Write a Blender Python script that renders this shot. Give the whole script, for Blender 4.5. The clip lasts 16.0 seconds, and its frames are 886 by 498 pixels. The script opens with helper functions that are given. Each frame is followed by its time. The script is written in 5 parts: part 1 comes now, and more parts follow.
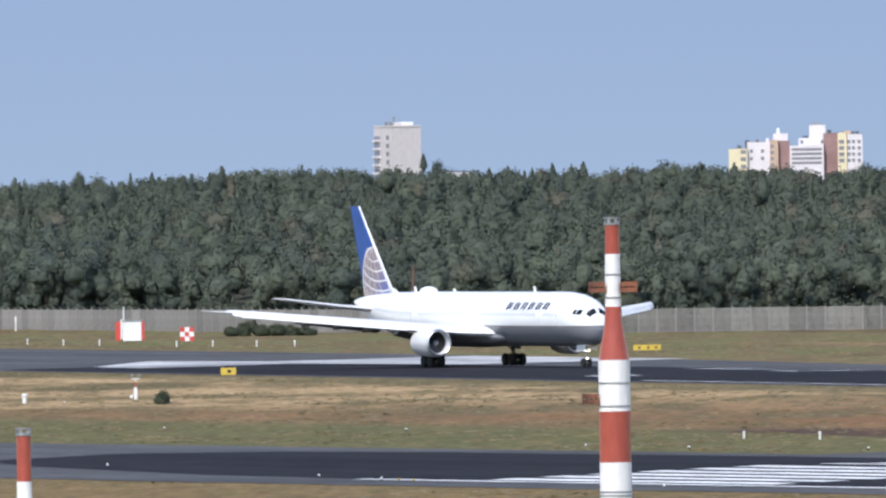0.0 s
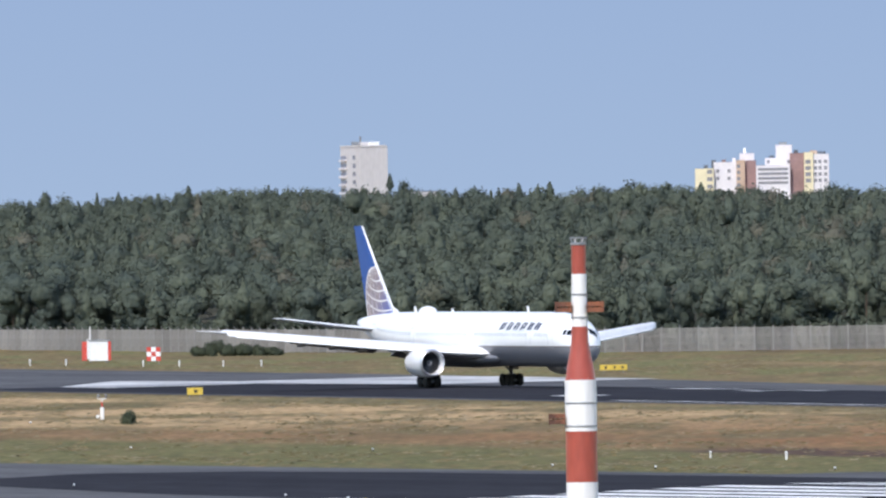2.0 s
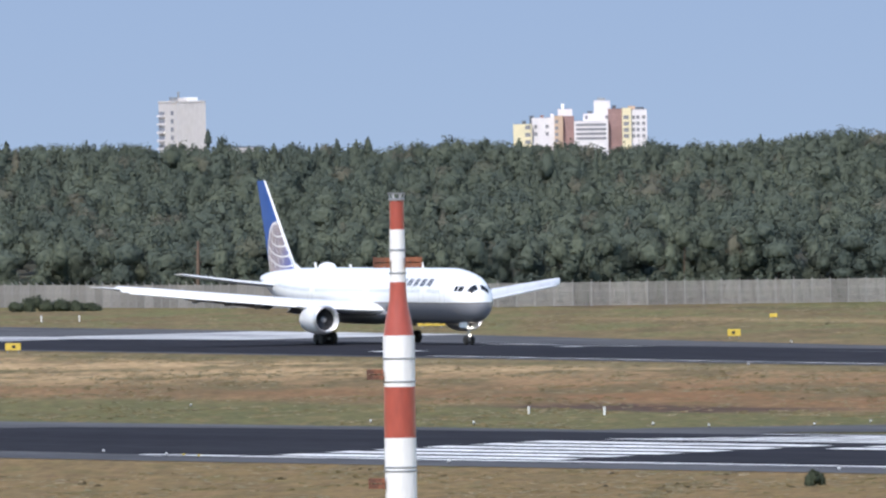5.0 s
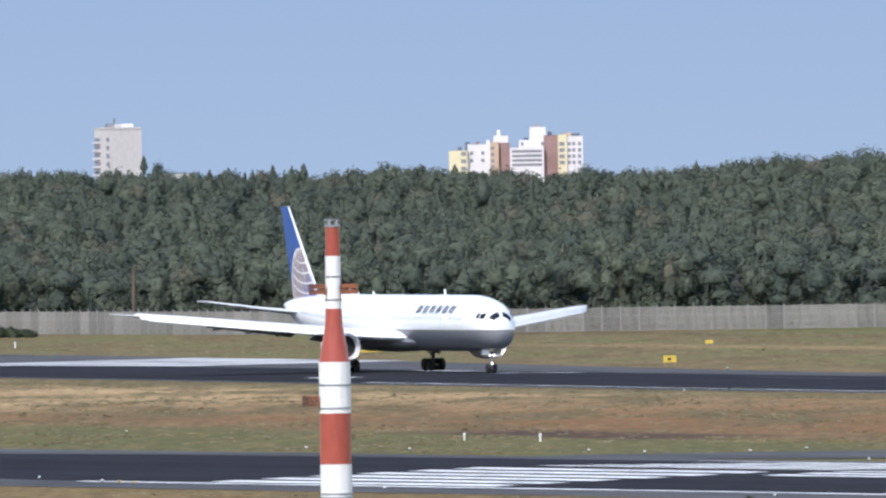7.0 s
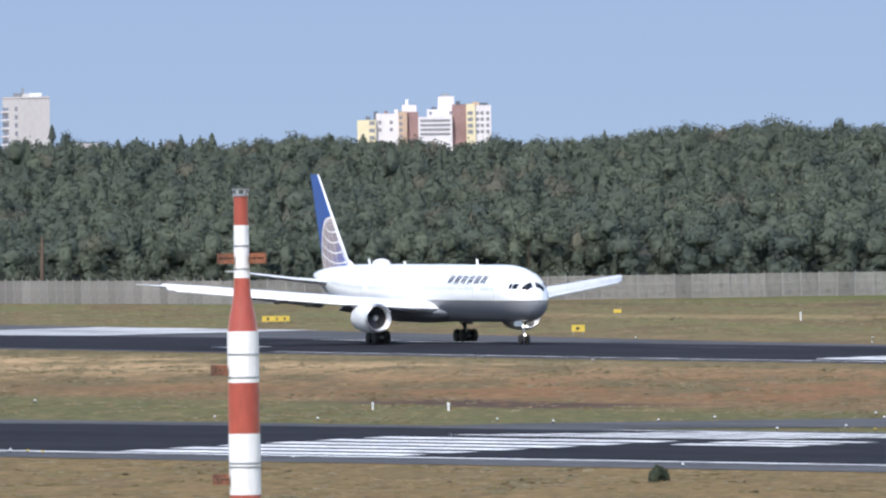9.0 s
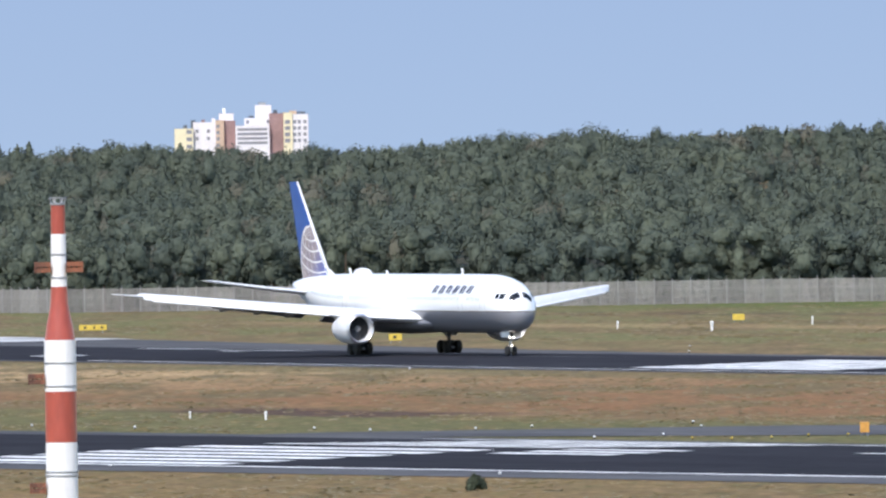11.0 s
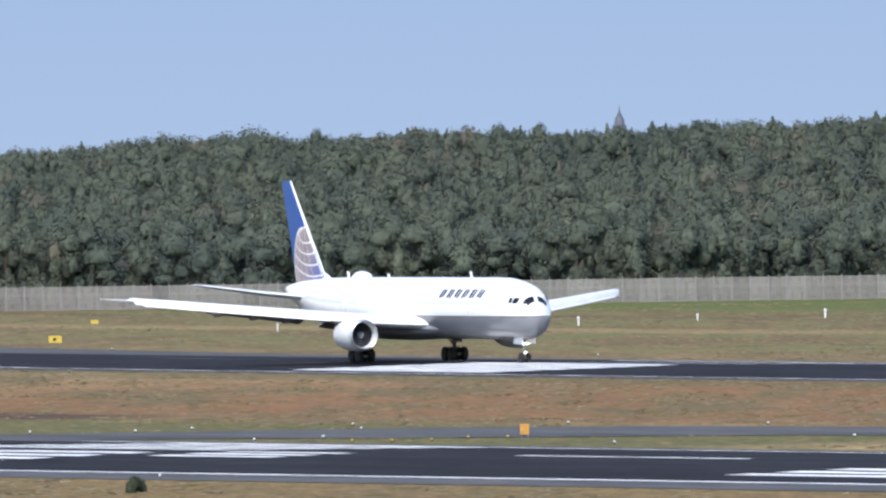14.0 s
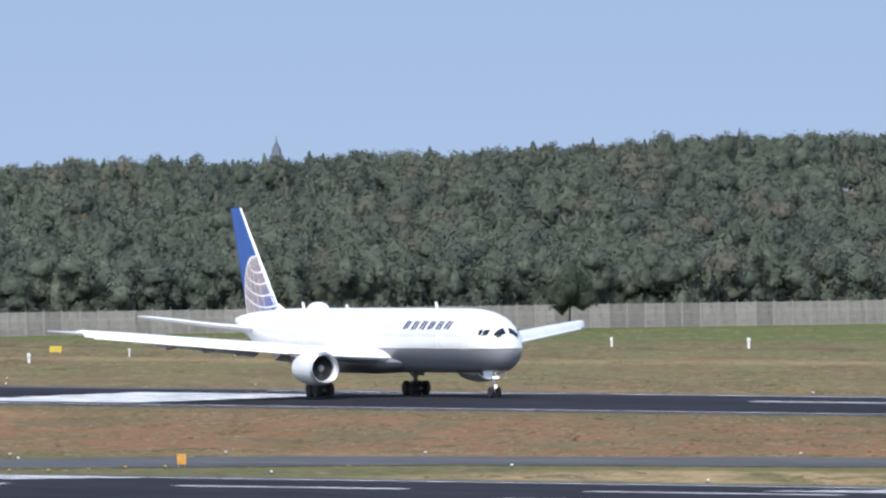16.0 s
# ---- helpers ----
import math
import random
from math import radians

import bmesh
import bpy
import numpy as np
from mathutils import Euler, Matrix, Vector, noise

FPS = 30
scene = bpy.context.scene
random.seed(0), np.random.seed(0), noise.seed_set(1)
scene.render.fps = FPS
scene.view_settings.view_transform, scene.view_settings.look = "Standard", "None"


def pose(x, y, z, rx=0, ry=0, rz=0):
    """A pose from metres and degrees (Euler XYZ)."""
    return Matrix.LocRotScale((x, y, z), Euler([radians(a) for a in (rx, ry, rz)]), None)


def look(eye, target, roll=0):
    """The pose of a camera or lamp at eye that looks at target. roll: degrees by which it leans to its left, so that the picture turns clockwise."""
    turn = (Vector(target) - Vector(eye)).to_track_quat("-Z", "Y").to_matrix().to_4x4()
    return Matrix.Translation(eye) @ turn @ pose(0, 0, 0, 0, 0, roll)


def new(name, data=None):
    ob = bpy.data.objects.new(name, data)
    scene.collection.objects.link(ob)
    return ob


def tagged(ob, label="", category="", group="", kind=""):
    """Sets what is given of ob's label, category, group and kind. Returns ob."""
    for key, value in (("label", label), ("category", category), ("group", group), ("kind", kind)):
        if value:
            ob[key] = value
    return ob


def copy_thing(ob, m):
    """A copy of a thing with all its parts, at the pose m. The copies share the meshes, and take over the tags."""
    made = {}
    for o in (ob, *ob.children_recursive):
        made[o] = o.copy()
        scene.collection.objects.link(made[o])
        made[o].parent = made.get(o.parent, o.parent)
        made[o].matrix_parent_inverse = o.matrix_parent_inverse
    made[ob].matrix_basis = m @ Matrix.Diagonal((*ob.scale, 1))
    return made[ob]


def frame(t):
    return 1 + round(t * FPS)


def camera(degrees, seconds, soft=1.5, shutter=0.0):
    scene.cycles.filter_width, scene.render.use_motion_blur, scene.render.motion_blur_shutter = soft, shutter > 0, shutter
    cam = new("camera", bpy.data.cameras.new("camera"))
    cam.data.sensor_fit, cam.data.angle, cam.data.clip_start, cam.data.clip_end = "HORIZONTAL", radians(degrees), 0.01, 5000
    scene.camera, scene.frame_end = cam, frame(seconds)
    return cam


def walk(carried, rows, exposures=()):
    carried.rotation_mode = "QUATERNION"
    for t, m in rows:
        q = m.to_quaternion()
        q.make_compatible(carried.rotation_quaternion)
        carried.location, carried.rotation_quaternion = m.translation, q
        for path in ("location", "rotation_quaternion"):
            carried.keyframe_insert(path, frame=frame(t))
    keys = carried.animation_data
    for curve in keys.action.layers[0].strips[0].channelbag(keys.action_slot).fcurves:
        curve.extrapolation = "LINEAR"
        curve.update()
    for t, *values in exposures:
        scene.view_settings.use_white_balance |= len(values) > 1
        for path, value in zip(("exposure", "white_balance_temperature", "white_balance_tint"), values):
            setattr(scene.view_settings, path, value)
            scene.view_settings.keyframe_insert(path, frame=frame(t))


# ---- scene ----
EXPO = 0.34
EYE = (0.0, 0.0, 18.2)
ROLL = -0.894
# seconds, bearing of the view from the runway's line, degrees below the level
PAN = [(0, 22.4552, 0.1836), (0.5, 22.4760, 0.1847), (1, 22.5052, 0.1787), (1.5, 22.5201, 0.1395), (2, 22.5759, 0.1145),
       (2.5, 22.7218, 0.1468), (3, 22.8642, 0.1596), (3.5, 22.9772, 0.1673), (4, 23.0639, 0.1993), (4.5, 23.1320, 0.2654),
       (5, 23.2227, 0.2832), (5.2, 23.2541, 0.2585), (7.5, 23.5035, 0.2093), (8, 23.5667, 0.2345), (10.3, 24.1720, 0.3251),
       (10.5, 24.2394, 0.3104), (11, 24.4321, 0.2857), (11.5, 24.6065, 0.2821), (12, 24.7784, 0.2949), (12.5, 24.9242, 0.3121),
       (13, 25.1281, 0.3053), (13.5, 25.3821, 0.3035), (14, 25.6465, 0.2964), (14.5, 25.9281, 0.2681), (15, 26.2243, 0.2435),
       (15.5, 26.5801, 0.2305), (16, 26.8720, 0.2082)]


def aim(bearing, down):
    a = radians(bearing)
    return (EYE[0] - 1000 * math.cos(a), EYE[1] + 1000 * math.sin(a), EYE[2] - 1000 * math.tan(radians(down)))


cam = camera(3.1626, 16.0, soft=2.4)
walk(cam, [(t, look(EYE, aim(b, d), ROLL)) for t, b, d in PAN], exposures=[(0, EXPO - 0.10, 6600, 13), (5, EXPO - 0.06, 6600, 13), (11, EXPO + 0.05, 6600, 13), (16, EXPO + 0.07, 6600, 13)])

# ---- sky and sun ----
SUN_EL, SUN_ROT = radians(50), radians(137)
world = bpy.data.worlds.new("world")
scene.world = world
world.use_nodes = True
sky = world.node_tree.nodes.new("ShaderNodeTexSky")
sky.sky_type = "NISHITA"
sky.sun_disc = False
sky.sun_elevation, sky.sun_rotation = SUN_EL, SUN_ROT
sky.air_density, sky.dust_density, sky.ozone_density, sky.altitude = 1.0, 0.3, 1.0, 0
bg = world.node_tree.nodes["Background"]
world.node_tree.links.new(sky.outputs[0], bg.inputs[0])
bg.inputs[1].default_value = 0.2
lamp = bpy.data.lights.new("sun", "SUN")
lamp.energy, lamp.angle, lamp.color = 3.35, radians(0.5), (1.0, 0.955, 0.89)
sun = new("sun", lamp)
sun_dir = Vector((math.sin(SUN_ROT) * math.cos(SUN_EL), math.cos(SUN_ROT) * math.cos(SUN_EL), math.sin(SUN_EL)))
sun.matrix_basis = look(sun_dir * 100, (0, 0, 0))


# ---- materials ----
def mat(name, colour, rough=0.6, metal=0.0, vary=0.12, scale=1.0, bump=0.0, colour2=None, stretch=(1, 1, 1), spec=0.5, fine=0.06, coat=0.0):
    """Principled material with two scales of variation in object space."""
    m = bpy.data.materials.new(name)
    m.use_nodes = True
    nt = m.node_tree
    b = nt.nodes["Principled BSDF"]
    b.inputs["Roughness"].default_value, b.inputs["Metallic"].default_value = rough, metal
    b.inputs["Specular IOR Level"].default_value = spec
    b.inputs["Coat Weight"].default_value = coat
    tc = nt.nodes.new("ShaderNodeTexCoord")
    mp = nt.nodes.new("ShaderNodeMapping")
    mp.inputs["Scale"].default_value = stretch
    nt.links.new(tc.outputs["Object"], mp.inputs[0])
    n1, n2 = nt.nodes.new("ShaderNodeTexNoise"), nt.nodes.new("ShaderNodeTexNoise")
    n1.inputs["Scale"].default_value, n1.inputs["Detail"].default_value = scale, 4
    n2.inputs["Scale"].default_value, n2.inputs["Detail"].default_value = scale * 9, 2
    for n in (n1, n2):
        nt.links.new(mp.outputs[0], n.inputs["Vector"])
    c2 = colour2 or tuple(c * (1 - vary * 2) for c in colour)
    ramp = nt.nodes.new("ShaderNodeValToRGB")
    ramp.color_ramp.elements[0].position, ramp.color_ramp.elements[1].position = 0.35, 0.65
    ramp.color_ramp.elements[0].color, ramp.color_ramp.elements[1].color = (*c2, 1), (*colour, 1)
    nt.links.new(n1.outputs[0], ramp.inputs[0])
    hsv = nt.nodes.new("ShaderNodeHueSaturation")
    mr = nt.nodes.new("ShaderNodeMapRange")
    mr.inputs["From Min"].default_value, mr.inputs["From Max"].default_value = 0.3, 0.7
    mr.inputs["To Min"].default_value, mr.inputs["To Max"].default_value = 1 - fine * 2, 1 + fine * 2
    nt.links.new(n2.outputs[0], mr.inputs[0])
    nt.links.new(mr.outputs[0], hsv.inputs["Value"])
    nt.links.new(ramp.outputs[0], hsv.inputs["Color"])
    nt.links.new(hsv.outputs[0], b.inputs["Base Color"])
    if bump:
        bp = nt.nodes.new("ShaderNodeBump")
        bp.inputs["Strength"].default_value, bp.inputs["Distance"].default_value = bump, 0.05
        nt.links.new(n2.outputs[0], bp.inputs["Height"])
        nt.links.new(bp.outputs[0], b.inputs["Normal"])
    return m


def node(nt, kind, **values):
    n = nt.nodes.new(kind)
    for k, v in values.items():
        n.inputs[k].default_value = v
    return n


def math_node(nt, op, a, b):
    n = nt.nodes.new("ShaderNodeMath")
    n.operation = op
    for i, v in enumerate((a, b)):
        if isinstance(v, (int, float)):
            n.inputs[i].default_value = v
        else:
            nt.links.new(v, n.inputs[i])
    return n.outputs[0]


def mix_node(nt, fac, a, b):
    n = nt.nodes.new("ShaderNodeMix")
    n.data_type = "RGBA"
    for sock, v in ((n.inputs[0], fac), (n.inputs[6], a), (n.inputs[7], b)):
        if isinstance(v, (int, float)):
            sock.default_value = v
        elif isinstance(v, tuple):
            sock.default_value = (*v, 1)
        else:
            nt.links.new(v, sock)
    return n.outputs[2]


def band(nt, coord, lo, hi, soft):
    """1 between lo and hi, fading over soft."""
    up = node(nt, "ShaderNodeMapRange", **{"From Min": lo - soft, "From Max": lo + soft})
    dn = node(nt, "ShaderNodeMapRange", **{"From Min": hi - soft, "From Max": hi + soft, "To Min": 1.0, "To Max": 0.0})
    nt.links.new(coord, up.inputs[0])
    nt.links.new(coord, dn.inputs[0])
    return math_node(nt, "MULTIPLY", up.outputs[0], dn.outputs[0])


def grass_material():
    m = bpy.data.materials.new("airfield_grass")
    m.use_nodes = True
    nt = m.node_tree
    b = nt.nodes["Principled BSDF"]
    b.inputs["Roughness"].default_value, b.inputs["Specular IOR Level"].default_value = 0.95, 0.1
    tc = nt.nodes.new("ShaderNodeTexCoord")
    sep = nt.nodes.new("ShaderNodeSeparateXYZ")
    nt.links.new(tc.outputs["Object"], sep.inputs[0])
    # mowing lines and wheel tracks run across the field at an angle to the runways
    turn = node(nt, "ShaderNodeMapping", Rotation=(0.0, 0.0, radians(24.3)))
    nt.links.new(tc.outputs["Object"], turn.inputs[0])
    mp = node(nt, "ShaderNodeMapping", Scale=(0.2, 1.0, 1.0))
    nt.links.new(turn.outputs[0], mp.inputs[0])

    def ns(scale, detail=4.0, rough=0.6):
        n = node(nt, "ShaderNodeTexNoise", Scale=scale, Detail=detail, Roughness=rough)
        nt.links.new(mp.outputs[0], n.inputs["Vector"])
        return n.outputs[0]

    def step(v, lo, hi):
        n = node(nt, "ShaderNodeMapRange", **{"From Min": lo, "From Max": hi})
        nt.links.new(v, n.inputs[0])
        return n.outputs[0]
    big, mid, fine = ns(0.02), ns(0.075, 6.0, 0.62), ns(0.9, 5.0, 0.75)
    streak = ns(0.16, 5.0, 0.66)
    y = math_node(nt, "ADD", sep.outputs[1], math_node(nt, "MULTIPLY", math_node(nt, "SUBTRACT", big, 0.5), 26.0))
    green, olive, straw = (0.118, 0.124, 0.056), (0.165, 0.135, 0.075), (0.390, 0.300, 0.175)
    rust, brown = (0.232, 0.142, 0.078), (0.085, 0.058, 0.045)
    c = mix_node(nt, step(mid, 0.42, 0.58), olive, (0.245, 0.188, 0.106))
    c = mix_node(nt, math_node(nt, "MULTIPLY", step(streak, 0.52, 0.62), 0.6), c, (0.112, 0.100, 0.054))
    c = mix_node(nt, math_node(nt, "MULTIPLY", step(streak, 0.42, 0.34), 0.5), c, (0.330, 0.255, 0.150))
    # straw strips between the runways, west of the middle
    west = step(sep.outputs[0], -1120.0, -1290.0)
    st = math_node(nt, "MULTIPLY", band(nt, y, 522, 592, 7), math_node(nt, "MULTIPLY", step(mid, 0.44, 0.55), west))
    c = mix_node(nt, math_node(nt, "MULTIPLY", st, 0.85), c, straw)
    east = step(sep.outputs[0], -1330.0, -1180.0)
    ru = math_node(nt, "MULTIPLY", band(nt, y, 505, 606, 8), math_node(nt, "MULTIPLY", step(mid, 0.40, 0.52), east))
    c = mix_node(nt, math_node(nt, "MULTIPLY", ru, 0.75), c, rust)
    c = mix_node(nt, math_node(nt, "MULTIPLY", band(nt, y, 492, 516, 4), 0.3), c, rust)
    c = mix_node(nt, math_node(nt, "MULTIPLY", band(nt, y, 440, 490, 4), 0.8), c, green)
    dark = math_node(nt, "MULTIPLY", band(nt, y, 486, 499, 2), band(nt, sep.outputs[0], -1136, -1078, 8))
    c = mix_node(nt, math_node(nt, "MULTIPLY", dark, 0.95), c, brown)
    tsep = nt.nodes.new("ShaderNodeSeparateXYZ")
    nt.links.new(turn.outputs[0], tsep.inputs[0])
    run = math_node(nt, "ADD", math_node(nt, "MULTIPLY", tsep.outputs[0], -1.0), math_node(nt, "MULTIPLY", math_node(nt, "SUBTRACT", big, 0.5), 30.0))
    between = band(nt, sep.outputs[1], 500, 598, 4)
    for lo, hi, amount in ((1590, 1640, 1.0), (1496, 1534, 0.95), (1430, 1472, 0.8)):
        strip = math_node(nt, "MULTIPLY", band(nt, run, lo, hi, 5), math_node(nt, "MULTIPLY", between, math_node(nt, "MULTIPLY", step(sep.outputs[0], -1090.0, -1200.0), step(streak, 0.66, 0.46))))
        c = mix_node(nt, math_node(nt, "MULTIPLY", strip, amount), c, (0.47, 0.365, 0.215))
    for lo, hi in ((1545, 1590), (1478, 1497)):
        strip = math_node(nt, "MULTIPLY", band(nt, run, lo, hi, 6), math_node(nt, "MULTIPLY", between, step(streak, 0.40, 0.56)))
        c = mix_node(nt, math_node(nt, "MULTIPLY", strip, 0.6), c, (0.128, 0.120, 0.062))
    c = mix_node(nt, math_node(nt, "MULTIPLY", band(nt, sep.outputs[1], 586, 603, 3), 0.6), c, (0.135, 0.126, 0.066))
    dry = math_node(nt, "MULTIPLY", band(nt, sep.outputs[1], 452, 474, 3), step(sep.outputs[0], -915.0, -895.0))
    # far side of the far runway
    fg = math_node(nt, "MULTIPLY", band(nt, y, 690, 1010, 25), step(mid, 0.45, 0.56))
    c = mix_node(nt, math_node(nt, "MULTIPLY", fg, 0.9), c, (0.150, 0.156, 0.074))
    c = mix_node(nt, math_node(nt, "MULTIPLY", band(nt, y, 875, 1100, 20), 0.95), c, (0.105, 0.132, 0.052))
    path = math_node(nt, "MULTIPLY", band(nt, y, 768, 786, 4), step(sep.outputs[0], -1790.0, -1740.0))
    c = mix_node(nt, math_node(nt, "MULTIPLY", path, 0.45), c, straw)
    c = mix_node(nt, math_node(nt, "MULTIPLY", band(nt, y, 832, 850, 3), math_node(nt, "MULTIPLY", step(streak, 0.4, 0.6), 0.6)), c, brown)
    # verge in front of the near runway
    c = mix_node(nt, math_node(nt, "MULTIPLY", band(nt, y, 300, 402, 3), math_node(nt, "ADD", math_node(nt, "MULTIPLY", step(mid, 0.4, 0.58), 0.4), 0.5)), c, (0.205, 0.158, 0.080))
    # tufts: greener and drier patches a few metres wide, and thin dry lines
    patch, thin = ns(0.33, 5.0, 0.7), ns(0.55, 3.0, 0.6)
    c = mix_node(nt, math_node(nt, "MULTIPLY", step(patch, 0.54, 0.64), 0.55), c, (0.110, 0.112, 0.050))
    c = mix_node(nt, math_node(nt, "MULTIPLY", step(patch, 0.45, 0.36), 0.40), c, (0.300, 0.215, 0.125))
    c = mix_node(nt, math_node(nt, "MULTIPLY", step(thin, 0.58, 0.66), 0.45), c, (0.130, 0.090, 0.052))
    hsv = nt.nodes.new("ShaderNodeHueSaturation")
    c = mix_node(nt, math_node(nt, "MULTIPLY", math_node(nt, "MULTIPLY", dry, step(streak, 0.38, 0.52)), 0.8), c, (0.40, 0.31, 0.18))
    hsv.inputs["Hue"].default_value = 0.488
    hsv.inputs["Saturation"].default_value = 1.17
    v = node(nt, "ShaderNodeMapRange", **{"From Min": 0.28, "From Max": 0.72, "To Min": 0.5, "To Max": 1.25})
    nt.links.new(fine, v.inputs[0])
    nt.links.new(v.outputs[0], hsv.inputs["Value"])
    nt.links.new(c, hsv.inputs["Color"])
    nt.links.new(hsv.outputs[0], b.inputs["Base Color"])
    bp = node(nt, "ShaderNodeBump", Strength=0.6, Distance=0.2)
    nt.links.new(fine, bp.inputs["Height"])
    nt.links.new(bp.outputs[0], b.inputs["Normal"])
    return m


def foliage_material(name, dark, light, warm, scale):
    """Leaves: tint changes from tree to tree by place and a little from leaf to leaf."""
    m = bpy.data.materials.new(name)
    m.use_nodes = True
    nt = m.node_tree
    b = nt.nodes["Principled BSDF"]
    b.inputs["Roughness"].default_value, b.inputs["Specular IOR Level"].default_value = 0.75, 0.2
    tc = nt.nodes.new("ShaderNodeTexCoord")
    n1 = node(nt, "ShaderNodeTexNoise", Scale=scale, Detail=3.0)
    n2 = node(nt, "ShaderNodeTexNoise", Scale=scale * 0.6, Detail=2.0)
    mp = node(nt, "ShaderNodeMapping", Location=(31.0, 17.0, 5.0))
    nt.links.new(tc.outputs["Object"], mp.inputs[0])
    nt.links.new(tc.outputs["Object"], n1.inputs["Vector"])
    nt.links.new(mp.outputs[0], n2.inputs["Vector"])

    def step(v, lo, hi):
        n = node(nt, "ShaderNodeMapRange", **{"From Min": lo, "From Max": hi})
        nt.links.new(v, n.inputs[0])
        return n.outputs[0]
    # tint of each tree; also carries the shade painted along the forest's foot
    tint = nt.nodes.new("ShaderNodeAttribute")
    tint.attribute_name = "leaf_tone"
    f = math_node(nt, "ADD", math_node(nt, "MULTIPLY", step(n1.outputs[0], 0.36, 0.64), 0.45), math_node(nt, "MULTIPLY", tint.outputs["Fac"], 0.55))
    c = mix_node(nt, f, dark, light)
    c = mix_node(nt, math_node(nt, "MULTIPLY", step(tint.outputs["Fac"], 0.86, 0.94), 0.55), c, warm)
    g = nt.nodes.new("ShaderNodeNewGeometry")
    hsv = nt.nodes.new("ShaderNodeHueSaturation")
    v = node(nt, "ShaderNodeMapRange", **{"To Min": 0.86, "To Max": 1.14})
    nt.links.new(g.outputs["Random Per Island"], v.inputs[0])
    nt.links.new(v.outputs[0], hsv.inputs["Value"])
    nt.links.new(c, hsv.inputs["Color"])
    nt.links.new(hsv.outputs[0], b.inputs["Base Color"])
    bough = nt.nodes.new("ShaderNodeAttribute")
    bough.attribute_name = "bough"
    tr = nt.nodes.new("ShaderNodeBsdfTranslucent")
    nt.links.new(bough.outputs["Vector"], b.inputs["Normal"])
    nt.links.new(hsv.outputs[0], tr.inputs[0])
    mx = nt.nodes.new("ShaderNodeMixShader")
    mx.inputs[0].default_value = 0.25
    out = nt.nodes["Material Output"]
    nt.links.new(b.outputs[0], mx.inputs[1])
    nt.links.new(tr.outputs[0], mx.inputs[2])
    nt.links.new(mx.outputs[0], out.inputs[0])
    return m


def livery_material():
    """White upper hull, grey belly, a thin gold line between."""
    m = mat("hull_paint", (0.82, 0.83, 0.84), 0.28, vary=0.02, scale=0.4, fine=0.02, coat=0.3)
    nt = m.node_tree
    b = nt.nodes["Principled BSDF"]
    src = b.inputs["Base Color"].links[0].from_socket
    tc = nt.nodes.new("ShaderNodeTexCoord")
    sep = nt.nodes.new("ShaderNodeSeparateXYZ")
    nt.links.new(tc.outputs["Object"], sep.inputs[0])
    c = mix_node(nt, band(nt, sep.outputs[2], -2, 4.22, 0.01), src, (0.21, 0.213, 0.235))
    c = mix_node(nt, band(nt, sep.outputs[2], 4.16, 4.27, 0.01), c, (0.13, 0.11, 0.09))
    nt.links.new(c, b.inputs["Base Color"])
    return m


def worn_paint():
    """Runway paint, worn through in streaks along the traffic."""
    m = mat("runway_paint", (0.86, 0.86, 0.84), 0.7, vary=0.05, scale=0.6)
    nt = m.node_tree
    b = nt.nodes["Principled BSDF"]
    src = b.inputs["Base Color"].links[0].from_socket
    tc = nt.nodes.new("ShaderNodeTexCoord")
    mp = node(nt, "ShaderNodeMapping", Scale=(0.10, 1.1, 1.0))
    nt.links.new(tc.outputs["Object"], mp.inputs[0])
    n = node(nt, "ShaderNodeTexNoise", Scale=1.0, Detail=5.0, Roughness=0.65)
    nt.links.new(mp.outputs[0], n.inputs["Vector"])
    r = node(nt, "ShaderNodeMapRange", **{"From Min": 0.50, "From Max": 0.62})
    nt.links.new(n.outputs[0], r.inputs[0])
    nt.links.new(mix_node(nt, math_node(nt, "MULTIPLY", r.outputs[0], 0.55), src, (0.07, 0.07, 0.08)), b.inputs["Base Color"])
    return m


def by_piece(m, amount):
    """Lets each piece differ a little in lightness."""
    nt = m.node_tree
    b = nt.nodes["Principled BSDF"]
    src = b.inputs["Base Color"].links[0].from_socket
    info = nt.nodes.new("ShaderNodeObjectInfo")
    hsv = nt.nodes.new("ShaderNodeHueSaturation")
    v = node(nt, "ShaderNodeMapRange", **{"To Min": 1 - amount, "To Max": 1 + amount})
    nt.links.new(info.outputs["Random"], v.inputs[0])
    nt.links.new(v.outputs[0], hsv.inputs["Value"])
    nt.links.new(src, hsv.inputs["Color"])
    nt.links.new(hsv.outputs[0], b.inputs["Base Color"])
    return m


def globe_field():
    """Taupe field that turns violet-blue towards the fin's foot and nose."""
    m = mat("globe_field", (0.30, 0.235, 0.22), 0.5, scale=0.5, colour2=(0.22, 0.18, 0.22), fine=0.03)
    nt = m.node_tree
    b = nt.nodes["Principled BSDF"]
    src = b.inputs["Base Color"].links[0].from_socket
    tc = nt.nodes.new("ShaderNodeTexCoord")
    sep = nt.nodes.new("ShaderNodeSeparateXYZ")
    nt.links.new(tc.outputs["Object"], sep.inputs[0])
    r = node(nt, "ShaderNodeMapRange", **{"From Min": -27.0, "From Max": -22.6})
    nt.links.new(math_node(nt, "SUBTRACT", sep.outputs[0], math_node(nt, "MULTIPLY", sep.outputs[2], 0.5)), r.inputs[0])
    nt.links.new(mix_node(nt, r.outputs[0], src, (0.045, 0.085, 0.33)), b.inputs["Base Color"])
    return m


